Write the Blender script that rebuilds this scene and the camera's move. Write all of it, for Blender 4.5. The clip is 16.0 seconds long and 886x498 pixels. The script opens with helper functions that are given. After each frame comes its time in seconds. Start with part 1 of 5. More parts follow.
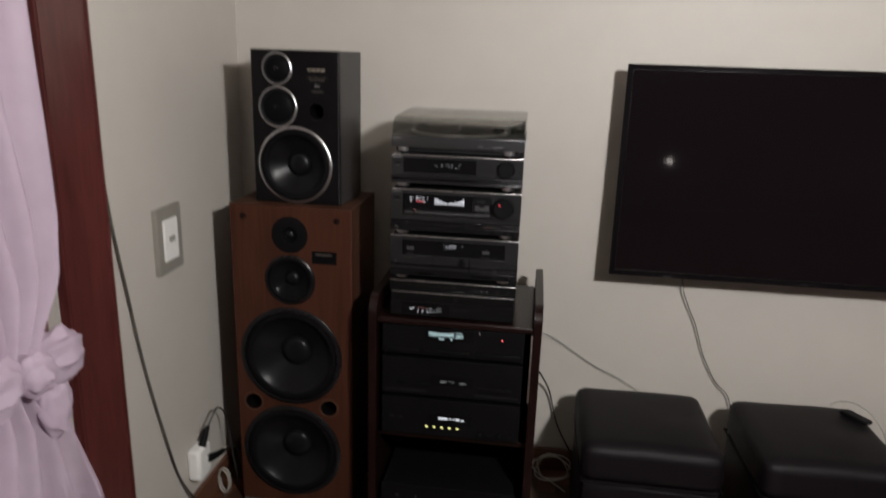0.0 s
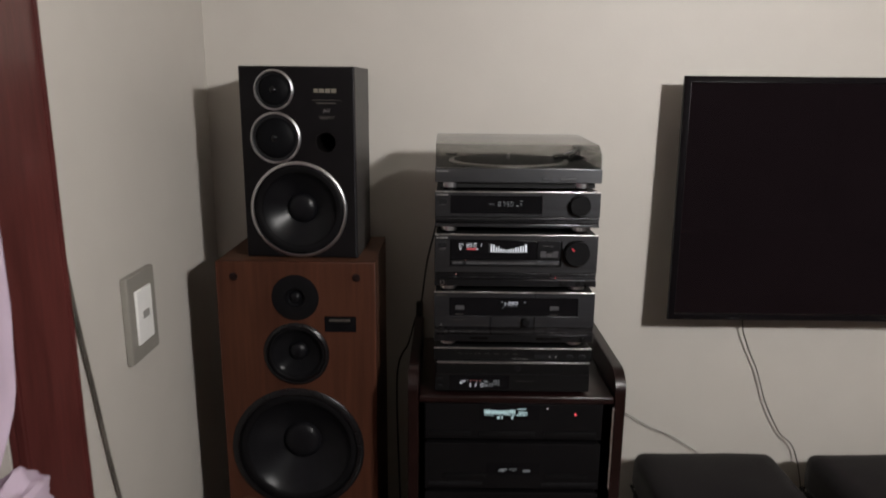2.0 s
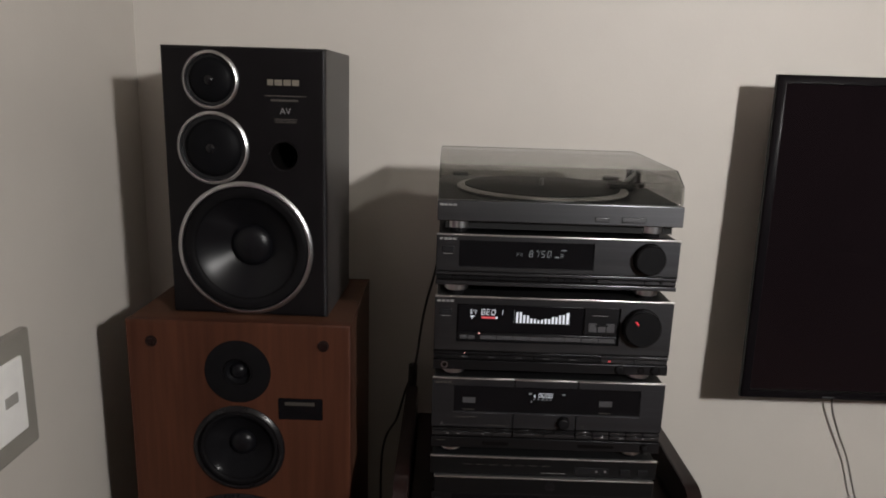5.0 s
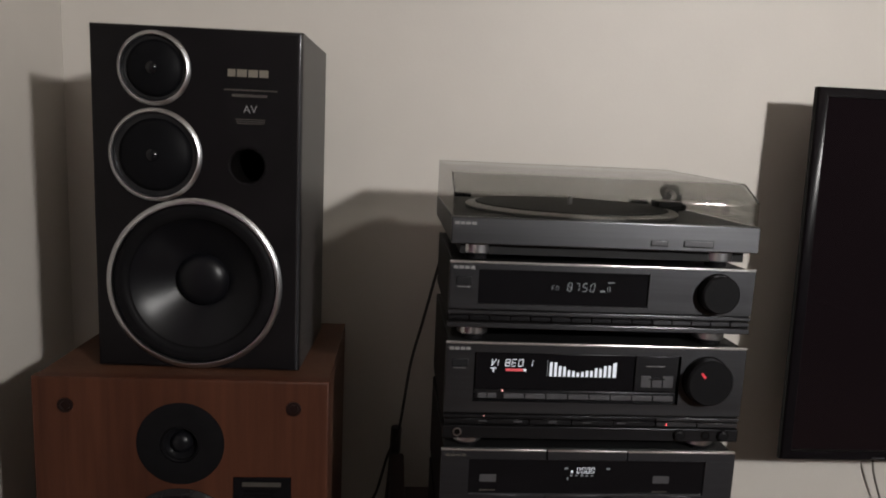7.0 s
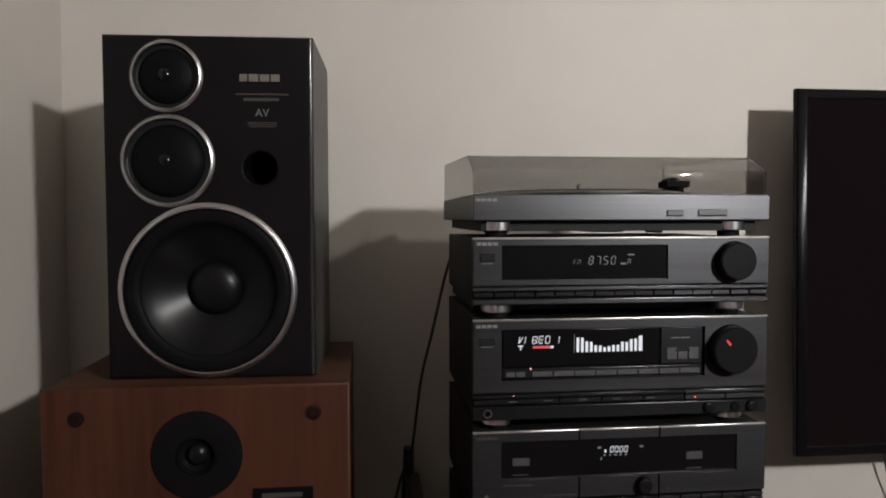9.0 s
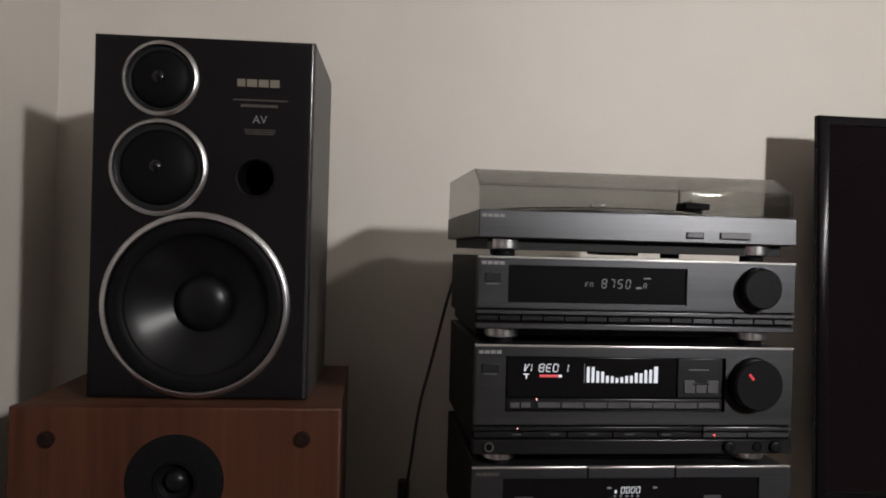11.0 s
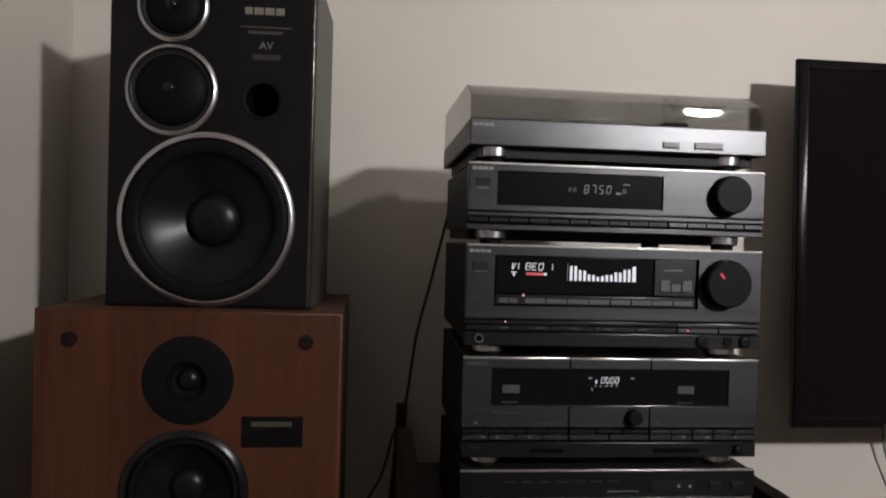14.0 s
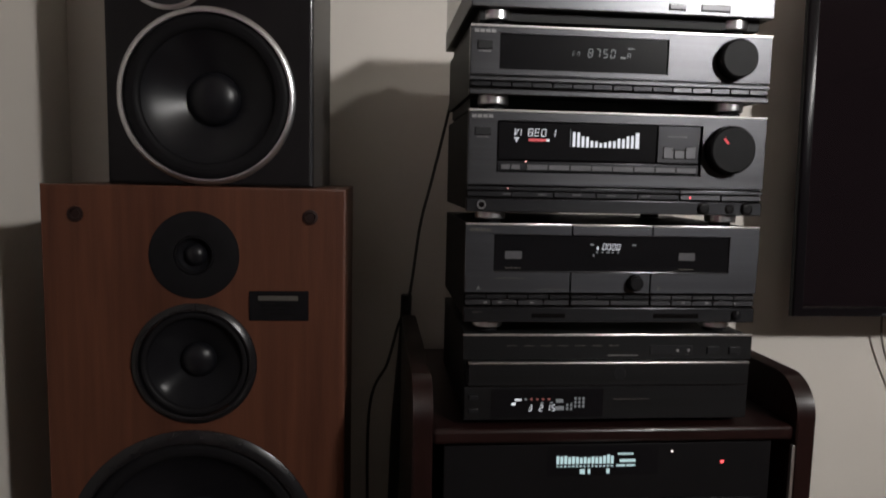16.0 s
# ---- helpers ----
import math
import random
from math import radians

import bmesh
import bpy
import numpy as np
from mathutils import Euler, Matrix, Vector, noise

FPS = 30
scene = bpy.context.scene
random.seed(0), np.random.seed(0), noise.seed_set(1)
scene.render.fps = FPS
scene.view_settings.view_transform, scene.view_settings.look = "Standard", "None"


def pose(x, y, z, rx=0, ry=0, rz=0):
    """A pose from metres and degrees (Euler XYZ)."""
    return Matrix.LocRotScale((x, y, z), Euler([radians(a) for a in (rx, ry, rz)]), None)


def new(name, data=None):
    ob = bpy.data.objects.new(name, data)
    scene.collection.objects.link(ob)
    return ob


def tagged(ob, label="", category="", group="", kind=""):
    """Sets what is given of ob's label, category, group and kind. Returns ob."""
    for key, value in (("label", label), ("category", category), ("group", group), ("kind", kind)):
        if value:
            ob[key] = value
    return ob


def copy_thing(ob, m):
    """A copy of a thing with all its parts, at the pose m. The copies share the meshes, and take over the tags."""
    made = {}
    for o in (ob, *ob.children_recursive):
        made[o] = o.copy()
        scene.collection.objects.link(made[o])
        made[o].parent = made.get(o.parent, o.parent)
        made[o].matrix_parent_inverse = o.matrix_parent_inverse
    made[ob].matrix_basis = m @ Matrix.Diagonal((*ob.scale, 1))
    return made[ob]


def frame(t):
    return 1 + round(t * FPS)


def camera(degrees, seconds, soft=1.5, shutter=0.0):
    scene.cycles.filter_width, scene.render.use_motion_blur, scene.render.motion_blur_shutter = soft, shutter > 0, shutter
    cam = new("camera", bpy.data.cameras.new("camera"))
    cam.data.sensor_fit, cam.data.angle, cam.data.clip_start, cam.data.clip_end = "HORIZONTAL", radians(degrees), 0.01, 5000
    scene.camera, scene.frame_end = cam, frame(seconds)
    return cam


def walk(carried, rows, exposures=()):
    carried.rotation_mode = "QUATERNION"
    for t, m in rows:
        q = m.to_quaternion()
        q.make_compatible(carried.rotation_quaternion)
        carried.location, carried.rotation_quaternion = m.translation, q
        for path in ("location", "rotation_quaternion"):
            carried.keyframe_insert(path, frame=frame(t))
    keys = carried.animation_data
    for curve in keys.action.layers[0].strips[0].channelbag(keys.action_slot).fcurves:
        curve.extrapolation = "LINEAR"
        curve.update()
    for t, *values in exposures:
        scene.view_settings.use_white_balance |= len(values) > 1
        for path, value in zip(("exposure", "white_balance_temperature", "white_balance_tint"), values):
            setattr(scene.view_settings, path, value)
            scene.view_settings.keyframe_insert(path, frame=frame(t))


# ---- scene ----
cam = camera(64.9, 16.0, soft=1.8, shutter=0.6)
METRES, EYE, TILT, LEAN, TURN = 1.80, 1.51, 0.0, 0.0, 7.2
ROWS = [
    (0.0, 0.0, 0.0, 0.0, 0.49, -15.44, -1.78),
    (0.5, -0.0425, 0.0696, -0.0155, -2.03, -18.28, -3.08),
    (1.0, -0.1218, 0.1442, -0.0132, -4.35, -14.04, 1.76),
    (1.5, -0.1713, 0.1764, -0.0164, -6.93, -14.77, -0.16),
    (2.0, -0.175, 0.2285, -0.0239, -6.88, -12.95, -0.52),
    (2.5, -0.1636, 0.2855, -0.0187, -6.45, -12.2, -1.44),
    (3.0, -0.1365, 0.3497, -0.0205, -4.48, -12.55, -1.86),
    (5.5, -0.1659, 0.5448, -0.0304, -8.5, -12.92, -1.3),
    (6.0, -0.1798, 0.5987, -0.0316, -10.94, -12.76, -0.25),
    (6.5, -0.1723, 0.6342, -0.0355, -10.14, -10.65, -1.4),
    (7.0, -0.1728, 0.6338, -0.0704, -10.82, -8.76, -2.55),
    (7.5, -0.1925, 0.6419, -0.1004, -11.66, -5.11, -0.96),
    (8.0, -0.2039, 0.6328, -0.1241, -13.37, -3.51, -0.51),
    (8.5, -0.203, 0.6272, -0.1353, -13.19, -3.76, -0.21),
    (9.0, -0.205, 0.6311, -0.1308, -13.39, -2.67, 0.09),
    (11.5, -0.1954, 0.6624, -0.1436, -12.79, -0.07, -1.89),
    (12.0, -0.1952, 0.6552, -0.1489, -12.59, 0.04, -1.89),
    (12.5, -0.1942, 0.6491, -0.1583, -12.91, -0.58, -1.51),
    (13.0, -0.1944, 0.6447, -0.165, -12.88, -0.48, -1.41),
    (13.5, -0.1975, 0.6339, -0.1763, -12.41, -0.21, -1.59),
    (14.0, -0.1984, 0.6253, -0.1935, -12.86, -1.02, -1.65),
    (14.5, -0.1964, 0.6204, -0.2074, -12.88, -1.89, -1.31),
    (15.0, -0.1977, 0.6217, -0.2215, -12.54, -2.94, -1.55),
    (15.5, -0.1977, 0.6207, -0.2314, -12.38, -4.32, -1.35),
    (16.0, -0.1967, 0.621, -0.2401, -12.5, -6.07, -1.25),
]
walk(cam, [(t, pose(0, 0, EYE, TILT, LEAN, TURN) @ pose(METRES * x, METRES * y, METRES * z, 90 + pitch, roll, yaw)) for t, x, y, z, yaw, pitch, roll in ROWS])

# ---------------------------------------------------------------- light
world = bpy.data.worlds.new("night")
scene.world = world
world.use_nodes = True
world.node_tree.nodes["Background"].inputs[0].default_value = (0.02, 0.02, 0.03, 1)
world.node_tree.nodes["Background"].inputs[1].default_value = 0.2
LAMP = Vector((0.82, 0.05, 2.00))
LAMP_POWER = 1055.0


# ---------------------------------------------------------------- materials
def material(name, colour, rough=0.5, metal=0.0, vary=0.12, scale=30.0, stretch=(1, 1, 1), bump=0.0,
             bump_scale=200.0, second=None, coat=0.0, spec=0.5, emit=0.0, rough_vary=0.1, brushed=0.0):
    """A surface with variation at two scales: broad stains and fine grain."""
    m = bpy.data.materials.new(name)
    m.use_nodes = True
    nt = m.node_tree
    b = nt.nodes["Principled BSDF"]
    link = nt.links.new
    b.inputs["Metallic"].default_value = metal
    b.inputs["Specular IOR Level"].default_value = spec
    b.inputs["Coat Weight"].default_value = coat
    b.inputs["Coat Roughness"].default_value = 0.15
    if emit:
        b.inputs["Base Color"].default_value = (0.02, 0.02, 0.02, 1)
        b.inputs["Emission Color"].default_value = (*colour, 1)
        b.inputs["Emission Strength"].default_value = emit
        b.inputs["Roughness"].default_value = rough
        return m
    if brushed:
        # brushed from side to side: highlights stretch a little up and down
        tg = nt.nodes.new("ShaderNodeTangent")
        tg.direction_type, tg.axis = "RADIAL", "Z"
        link(tg.outputs[0], b.inputs["Tangent"])
        b.inputs["Anisotropic"].default_value = brushed
        b.inputs["Anisotropic Rotation"].default_value = 0.25
    tc = nt.nodes.new("ShaderNodeTexCoord")
    mp = nt.nodes.new("ShaderNodeMapping")
    mp.inputs["Scale"].default_value = stretch
    link(tc.outputs["Object"], mp.inputs["Vector"])
    n1 = nt.nodes.new("ShaderNodeTexNoise")
    n1.inputs["Scale"].default_value = scale
    n1.inputs["Detail"].default_value = 6
    link(mp.outputs[0], n1.inputs["Vector"])
    n2 = nt.nodes.new("ShaderNodeTexNoise")
    n2.inputs["Scale"].default_value = scale * 0.12
    n2.inputs["Detail"].default_value = 3
    link(mp.outputs[0], n2.inputs["Vector"])
    add = nt.nodes.new("ShaderNodeMath")
    add.operation = "ADD"
    link(n1.outputs["Fac"], add.inputs[0])
    link(n2.outputs["Fac"], add.inputs[1])
    ramp = nt.nodes.new("ShaderNodeMapRange")
    ramp.inputs["From Min"].default_value = 0.7
    ramp.inputs["From Max"].default_value = 1.3
    link(add.outputs[0], ramp.inputs["Value"])
    mix = nt.nodes.new("ShaderNodeMix")
    mix.data_type = "RGBA"
    lo = [c * (1 - vary) for c in colour]
    hi = second or [min(1, c * (1 + vary)) for c in colour]
    mix.inputs["A"].default_value = (*lo, 1)
    mix.inputs["B"].default_value = (*hi, 1)
    link(ramp.outputs[0], mix.inputs["Factor"])
    link(mix.outputs["Result"], b.inputs["Base Color"])
    rr = nt.nodes.new("ShaderNodeMapRange")
    rr.inputs["To Min"].default_value = max(0.02, rough * (1 - rough_vary))
    rr.inputs["To Max"].default_value = min(1, rough * (1 + rough_vary))
    link(n2.outputs["Fac"], rr.inputs["Value"])
    link(rr.outputs[0], b.inputs["Roughness"])
    if bump:
        nb = nt.nodes.new("ShaderNodeTexNoise")
        nb.inputs["Scale"].default_value = bump_scale
        nb.inputs["Detail"].default_value = 4
        link(mp.outputs[0], nb.inputs["Vector"])
        bp = nt.nodes.new("ShaderNodeBump")
        bp.inputs["Strength"].default_value = bump
        bp.inputs["Distance"].default_value = 0.002
        link(nb.outputs["Fac"], bp.inputs["Height"])
        link(bp.outputs[0], b.inputs["Normal"])
    return m


def clear(name, tint, gloss=0.04, rough=0.08):
    """Thin tinted sheet: lets light through with a tint and mirrors a little."""
    m = bpy.data.materials.new(name)
    m.use_nodes = True
    nt = m.node_tree
    nt.nodes.remove(nt.nodes["Principled BSDF"])
    tr = nt.nodes.new("ShaderNodeBsdfTransparent")
    tr.inputs[0].default_value = (*tint, 1)
    gl = nt.nodes.new("ShaderNodeBsdfGlossy")
    gl.inputs["Roughness"].default_value = rough
    lw = nt.nodes.new("ShaderNodeLayerWeight")
    lw.inputs["Blend"].default_value = 0.5
    pw = nt.nodes.new("ShaderNodeMath")
    pw.operation = "POWER"
    pw.inputs[1].default_value = 5
    ma = nt.nodes.new("ShaderNodeMath")
    ma.operation = "MULTIPLY_ADD"
    ma.inputs[1].default_value, ma.inputs[2].default_value = 0.9, gloss
    nt.links.new(lw.outputs["Facing"], pw.inputs[0])
    nt.links.new(pw.outputs[0], ma.inputs[0])
    mx = nt.nodes.new("ShaderNodeMixShader")
    nt.links.new(ma.outputs[0], mx.inputs[0])
    nt.links.new(tr.outputs[0], mx.inputs[1])
    nt.links.new(gl.outputs[0], mx.inputs[2])
    nt.links.new(mx.outputs[0], nt.nodes["Material Output"].inputs["Surface"])
    return m


def sheer(name, colour):
    """Thin curtain cloth: part see-through, part lit from either side."""
    m = bpy.data.materials.new(name)
    m.use_nodes = True
    nt = m.node_tree
    nt.nodes.remove(nt.nodes["Principled BSDF"])
    tc = nt.nodes.new("ShaderNodeTexCoord")
    no = nt.nodes.new("ShaderNodeTexNoise")
    no.inputs["Scale"].default_value = 25
    nt.links.new(tc.outputs["Object"], no.inputs["Vector"])
    mixc = nt.nodes.new("ShaderNodeMix")
    mixc.data_type = "RGBA"
    mixc.inputs["A"].default_value = (*[c * 0.85 for c in colour], 1)
    mixc.inputs["B"].default_value = (*colour, 1)
    nt.links.new(no.outputs["Fac"], mixc.inputs["Factor"])
    df = nt.nodes.new("ShaderNodeBsdfDiffuse")
    tl = nt.nodes.new("ShaderNodeBsdfTranslucent")
    tr = nt.nodes.new("ShaderNodeBsdfTransparent")
    for s in (df, tl):
        nt.links.new(mixc.outputs["Result"], s.inputs[0])
    a = nt.nodes.new("ShaderNodeMixShader")
    a.inputs[0].default_value = 0.3
    nt.links.new(df.outputs[0], a.inputs[1])
    nt.links.new(tl.outputs[0], a.inputs[2])
    b = nt.nodes.new("ShaderNodeMixShader")
    b.inputs[0].default_value = 0.18
    nt.links.new(a.outputs[0], b.inputs[1])
    nt.links.new(tr.outputs[0], b.inputs[2])
    nt.links.new(b.outputs[0], nt.nodes["Material Output"].inputs["Surface"])
    return m


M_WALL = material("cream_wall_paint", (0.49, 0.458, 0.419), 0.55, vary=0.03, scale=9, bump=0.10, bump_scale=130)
# unseen walls: wall paint darkened to hold down bounced light
M_WALL_UNSEEN = material("unseen_wall_low_bounce", (0.05, 0.042, 0.037), 0.6, vary=0.05, scale=9, bump=0.2, bump_scale=160)
# ceiling is out of view; its beige is dulled to weaken the fill from above
M_CEIL = material("unseen_ceiling_low_bounce", (0.26, 0.235, 0.205), 0.8, vary=0.02, scale=8, bump=0.1, bump_scale=120)
M_DOORWOOD = material("red_brown_varnished_wood", (0.080, 0.020, 0.018), 0.34, vary=0.3, scale=14, stretch=(6, 6, 0.7), bump=0.1, bump_scale=60, coat=0.3)
M_SKIRT = material("brown_skirting_wood", (0.11, 0.045, 0.025), 0.4, vary=0.3, scale=20, stretch=(1, 1, 6), coat=0.2)
M_PARQUET = material("parquet_wood", (0.06, 0.029, 0.015), 0.38, vary=0.35, scale=16, stretch=(1, 1, 1), bump=0.1, bump_scale=90, coat=0.2)
M_VENEER = material("cherry_veneer", (0.044, 0.0143, 0.0076), 0.5, vary=0.22, scale=11, stretch=(9, 9, 0.45), bump=0.12, bump_scale=90, second=(0.064, 0.0218, 0.0112), spec=0.2)
M_VENEER_SIDE = material("dark_walnut_veneer", (0.060, 0.026, 0.015), 0.5, vary=0.3, scale=16, stretch=(9, 9, 0.6), bump=0.1, bump_scale=90, spec=0.22)
M_BLACKBOX = material("black_ash_vinyl", (0.030, 0.027, 0.027), 0.42, vary=0.25, scale=20, stretch=(8, 8, 0.8), bump=0.15, bump_scale=120)
M_BEAD = material("gloss_black_edge", (0.02, 0.02, 0.022), 0.2, vary=0.1, scale=40)
M_BAFFLE = material("black_baffle_paint", (0.0042, 0.0037, 0.0042), 0.36, vary=0.2, scale=40, bump=0.06, bump_scale=400, spec=0.17)
M_CHROME = material("satin_chrome", (0.47, 0.47, 0.48), 0.29, 1.0, vary=0.06, scale=60)
M_CONE = material("black_poly_cone", (0.0048, 0.0048, 0.006), 0.33, vary=0.15, scale=60, bump=0.04, bump_scale=300, spec=0.18)
M_DULLCONE = material("dull_black_paper_cone", (0.0075, 0.0073, 0.0086), 0.30, vary=0.25, scale=60, bump=0.05, bump_scale=300, spec=0.10)
M_LEDGE = material("dark_grey_satin_ring", (0.009, 0.009, 0.010), 0.4, vary=0.1, scale=60, spec=0.25)
M_CAP = material("gloss_black_cap", (0.004, 0.004, 0.005), 0.16, vary=0.1, scale=60, spec=0.3)
M_MESH = material("black_mesh", (0.0042, 0.0042, 0.005), 0.5, vary=0.2, scale=70, bump=0.15, bump_scale=500, spec=0.05)
M_RIMGLOSS = material("gloss_black_rubber", (0.0065, 0.0060, 0.0066), 0.26, vary=0.15, scale=50, spec=0.22)
M_MIDCONE = material("dark_smooth_cone", (0.0062, 0.0061, 0.0070), 0.2, vary=0.2, scale=60, spec=0.03)
M_RUBBER = material("black_rubber", (0.0055, 0.0052, 0.0058), 0.5, vary=0.2, scale=50, spec=0.05)
M_HOLE = material("black_port", (0.0025, 0.002, 0.002), 0.8, vary=0.1, scale=50, spec=0.04)
M_FASCIA = material("brushed_grey_aluminium", (0.065, 0.0655, 0.0705), 0.34, 0.95, vary=0.08, scale=50, stretch=(0.25, 3, 14), bump=0.05, bump_scale=300, brushed=0.35)
M_FASCIA_DK = material("dark_grey_aluminium", (0.026, 0.026, 0.0285), 0.34, 0.9, vary=0.10, scale=50, stretch=(0.25, 3, 14), bump=0.05, bump_scale=300, brushed=0.35)
M_FASCIA_MID = material("charcoal_aluminium", (0.054, 0.055, 0.061), 0.38, 0.95, vary=0.08, scale=50, stretch=(0.25, 3, 14), bump=0.05, bump_scale=300, brushed=0.35)
M_SILVER = material("silver_grey_aluminium", (0.100, 0.101, 0.108), 0.34, 0.95, vary=0.06, scale=50, stretch=(0.25, 3, 14), bump=0.05, bump_scale=300, brushed=0.35)
M_DECK = material("grey_deck_plastic", (0.022, 0.022, 0.0235), 0.45, vary=0.1, scale=60, bump=0.05, bump_scale=400)
M_CHARCOAL = material("near_black_aluminium", (0.013, 0.013, 0.014), 0.38, 0.8, vary=0.10, scale=50, stretch=(0.25, 3, 14), bump=0.05, bump_scale=300, brushed=0.35)
M_RACKBLK = material("matt_black_panel", (0.0044, 0.0040, 0.0044), 0.55, vary=0.2, scale=40, spec=0.06)
M_EDGE = material("polished_edge_strip", (0.62, 0.61, 0.60), 0.3, 0.95, vary=0.05, scale=40)
M_CHASSIS = material("black_steel_case", (0.0055, 0.0055, 0.0058), 0.55, 0.0, vary=0.2, scale=40, bump=0.1, bump_scale=300, spec=0.2)
M_GLASSBLK = material("black_display_window", (0.0046, 0.0043, 0.0050), 0.26, vary=0.1, scale=30, spec=0.09)
M_KNOB = material("black_knob_plastic", (0.0045, 0.0044, 0.005), 0.46, vary=0.15, scale=80, spec=0.11)
M_BTN = material("grey_button_plastic", (0.080, 0.080, 0.086), 0.4, 0.5, vary=0.1, scale=80)
M_BTN_DK = material("black_button_plastic", (0.006, 0.006, 0.007), 0.5, vary=0.15, scale=80, spec=0.2)
M_LOGO = material("silver_print", (0.19, 0.19, 0.19), 0.45, 0.3, vary=0.08, scale=200)
M_PRINT = material("dim_print", (0.040, 0.036, 0.031), 0.5, vary=0.1, scale=200)
M_GOLDPRINT = material("gold_grey_print", (0.14, 0.125, 0.10), 0.5, vary=0.1, scale=200)
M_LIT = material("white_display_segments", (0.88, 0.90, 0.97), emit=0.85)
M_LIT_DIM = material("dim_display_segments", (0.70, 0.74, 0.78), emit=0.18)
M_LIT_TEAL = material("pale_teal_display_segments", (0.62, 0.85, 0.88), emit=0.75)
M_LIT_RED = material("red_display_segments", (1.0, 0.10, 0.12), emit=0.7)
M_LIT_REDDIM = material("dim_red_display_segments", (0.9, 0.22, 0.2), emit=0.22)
M_LED_RED = material("red_indicator", (1.0, 0.09, 0.10), emit=2.4)
M_LED_WHITE = material("white_indicator", (1.0, 0.85, 0.8), emit=1.4)
M_LED_PINK = material("pink_indicator", (1.0, 0.42, 0.38), emit=1.6)
M_LED_YELLOW = material("yellow_indicator", (0.95, 0.88, 0.30), emit=1.5)
M_SOCKET = material("dark_brown_plastic", (0.008, 0.0025, 0.0018), 0.5, vary=0.2, scale=60, spec=0.2)
M_TVRIM = material("gloss_black_rim", (0.006, 0.005, 0.006), 0.2, vary=0.1, scale=50, spec=0.06)
M_REDMARK = material("red_marker_paint", (0.75, 0.04, 0.06), 0.5, vary=0.1, scale=100)
M_LID = clear("smoked_acrylic", (0.78, 0.78, 0.77), rough=0.022)
M_SMOKE = material("dark_acrylic_edge", (0.05, 0.048, 0.045), 0.25, vary=0.1, scale=60)
M_PLATTER = material("platter_mat_rubber", (0.012, 0.012, 0.013), 0.6, vary=0.15, scale=60)
M_RACK = material("dark_mahogany_lacquer", (0.0085, 0.0030, 0.0028), 0.32, vary=0.3, scale=18, stretch=(6, 1, 6), coat=0.08, spec=0.26, bump=0.05, bump_scale=80)
M_TVBODY = material("gloss_black_plastic", (0.006, 0.005, 0.006), 0.28, vary=0.1, scale=50, spec=0.22)
M_TVEDGE = material("dark_metal_bezel", (0.040, 0.038, 0.039), 0.34, 0.8, vary=0.08, scale=60)
M_SCREEN = material("dark_tv_screen", (0.0068, 0.0045, 0.0055), 0.05, vary=0.1, scale=6, spec=0.28)
M_LEATHER = material("black_leatherette", (0.0052, 0.0038, 0.0050), 0.5, vary=0.25, scale=40, bump=0.4, bump_scale=420, spec=0.17)
M_PLATE_FRAME = material("grey_switch_frame", (0.24, 0.225, 0.20), 0.45, vary=0.05, scale=30)
M_ROCKER = material("pale_grey_plastic", (0.30, 0.29, 0.27), 0.45, vary=0.05, scale=40)
M_WHITEPL = material("white_plastic", (0.78, 0.77, 0.75), 0.4, vary=0.04, scale=40)
M_CABLE_BLK = material("black_cable", (0.014, 0.013, 0.013), 0.5, vary=0.15, scale=60)
M_CABLE_GREY = material("grey_brown_cable", (0.10, 0.088, 0.078), 0.5, vary=0.3, scale=18)
M_CABLE_GLOSS = material("glossy_dark_cable", (0.035, 0.028, 0.024), 0.3, vary=0.6, scale=22, second=(0.12, 0.105, 0.09))
M_CABLE_PALE = material("pale_grey_cable", (0.20, 0.185, 0.17), 0.5, vary=0.15, scale=40)
M_CABLE_WHITE = material("off_white_cable", (0.34, 0.32, 0.29), 0.5, vary=0.1, scale=40)
M_CURTAIN = sheer("sheer_lilac_cloth", (0.70, 0.57, 0.69))
M_GLOBE = material("lit_globe", (1.0, 0.93, 0.88), emit=30.0)
M_BULB = material("lit_bulb", (1.0, 0.975, 0.95), emit=LAMP_POWER)

ORIGIN = {}


def thing(name, at, label, category, group=""):
    ob = new(name)
    ob.empty_display_size = 0.05
    ob.location = at
    ORIGIN[ob.name] = Vector(at)
    return tagged(ob, label, category, group)


def part(name, bm, mat, parent=None, label="", smooth=True):
    """One mesh object from a bmesh in room coordinates, under a thing or a part."""
    root = parent
    while root is not None and root.parent is not None:
        root = root.parent
    if root is not None:
        bmesh.ops.translate(bm, verts=bm.verts, vec=-ORIGIN[root.name])
    bmesh.ops.recalc_face_normals(bm, faces=bm.faces)
    me = bpy.data.meshes.new(name)
    bm.to_mesh(me)
    bm.free()
    me.materials.append(mat)
    if smooth:
        for p in me.polygons:
            p.use_smooth = True
        me.set_sharp_from_angle(angle=radians(38))
        for p in me.polygons:
            if max(abs(c) for c in p.normal) > 0.9999:
                p.use_smooth = False
    ob = new(name, me)
    ob.parent = parent
    if label:
        tagged(ob, label)
    return ob


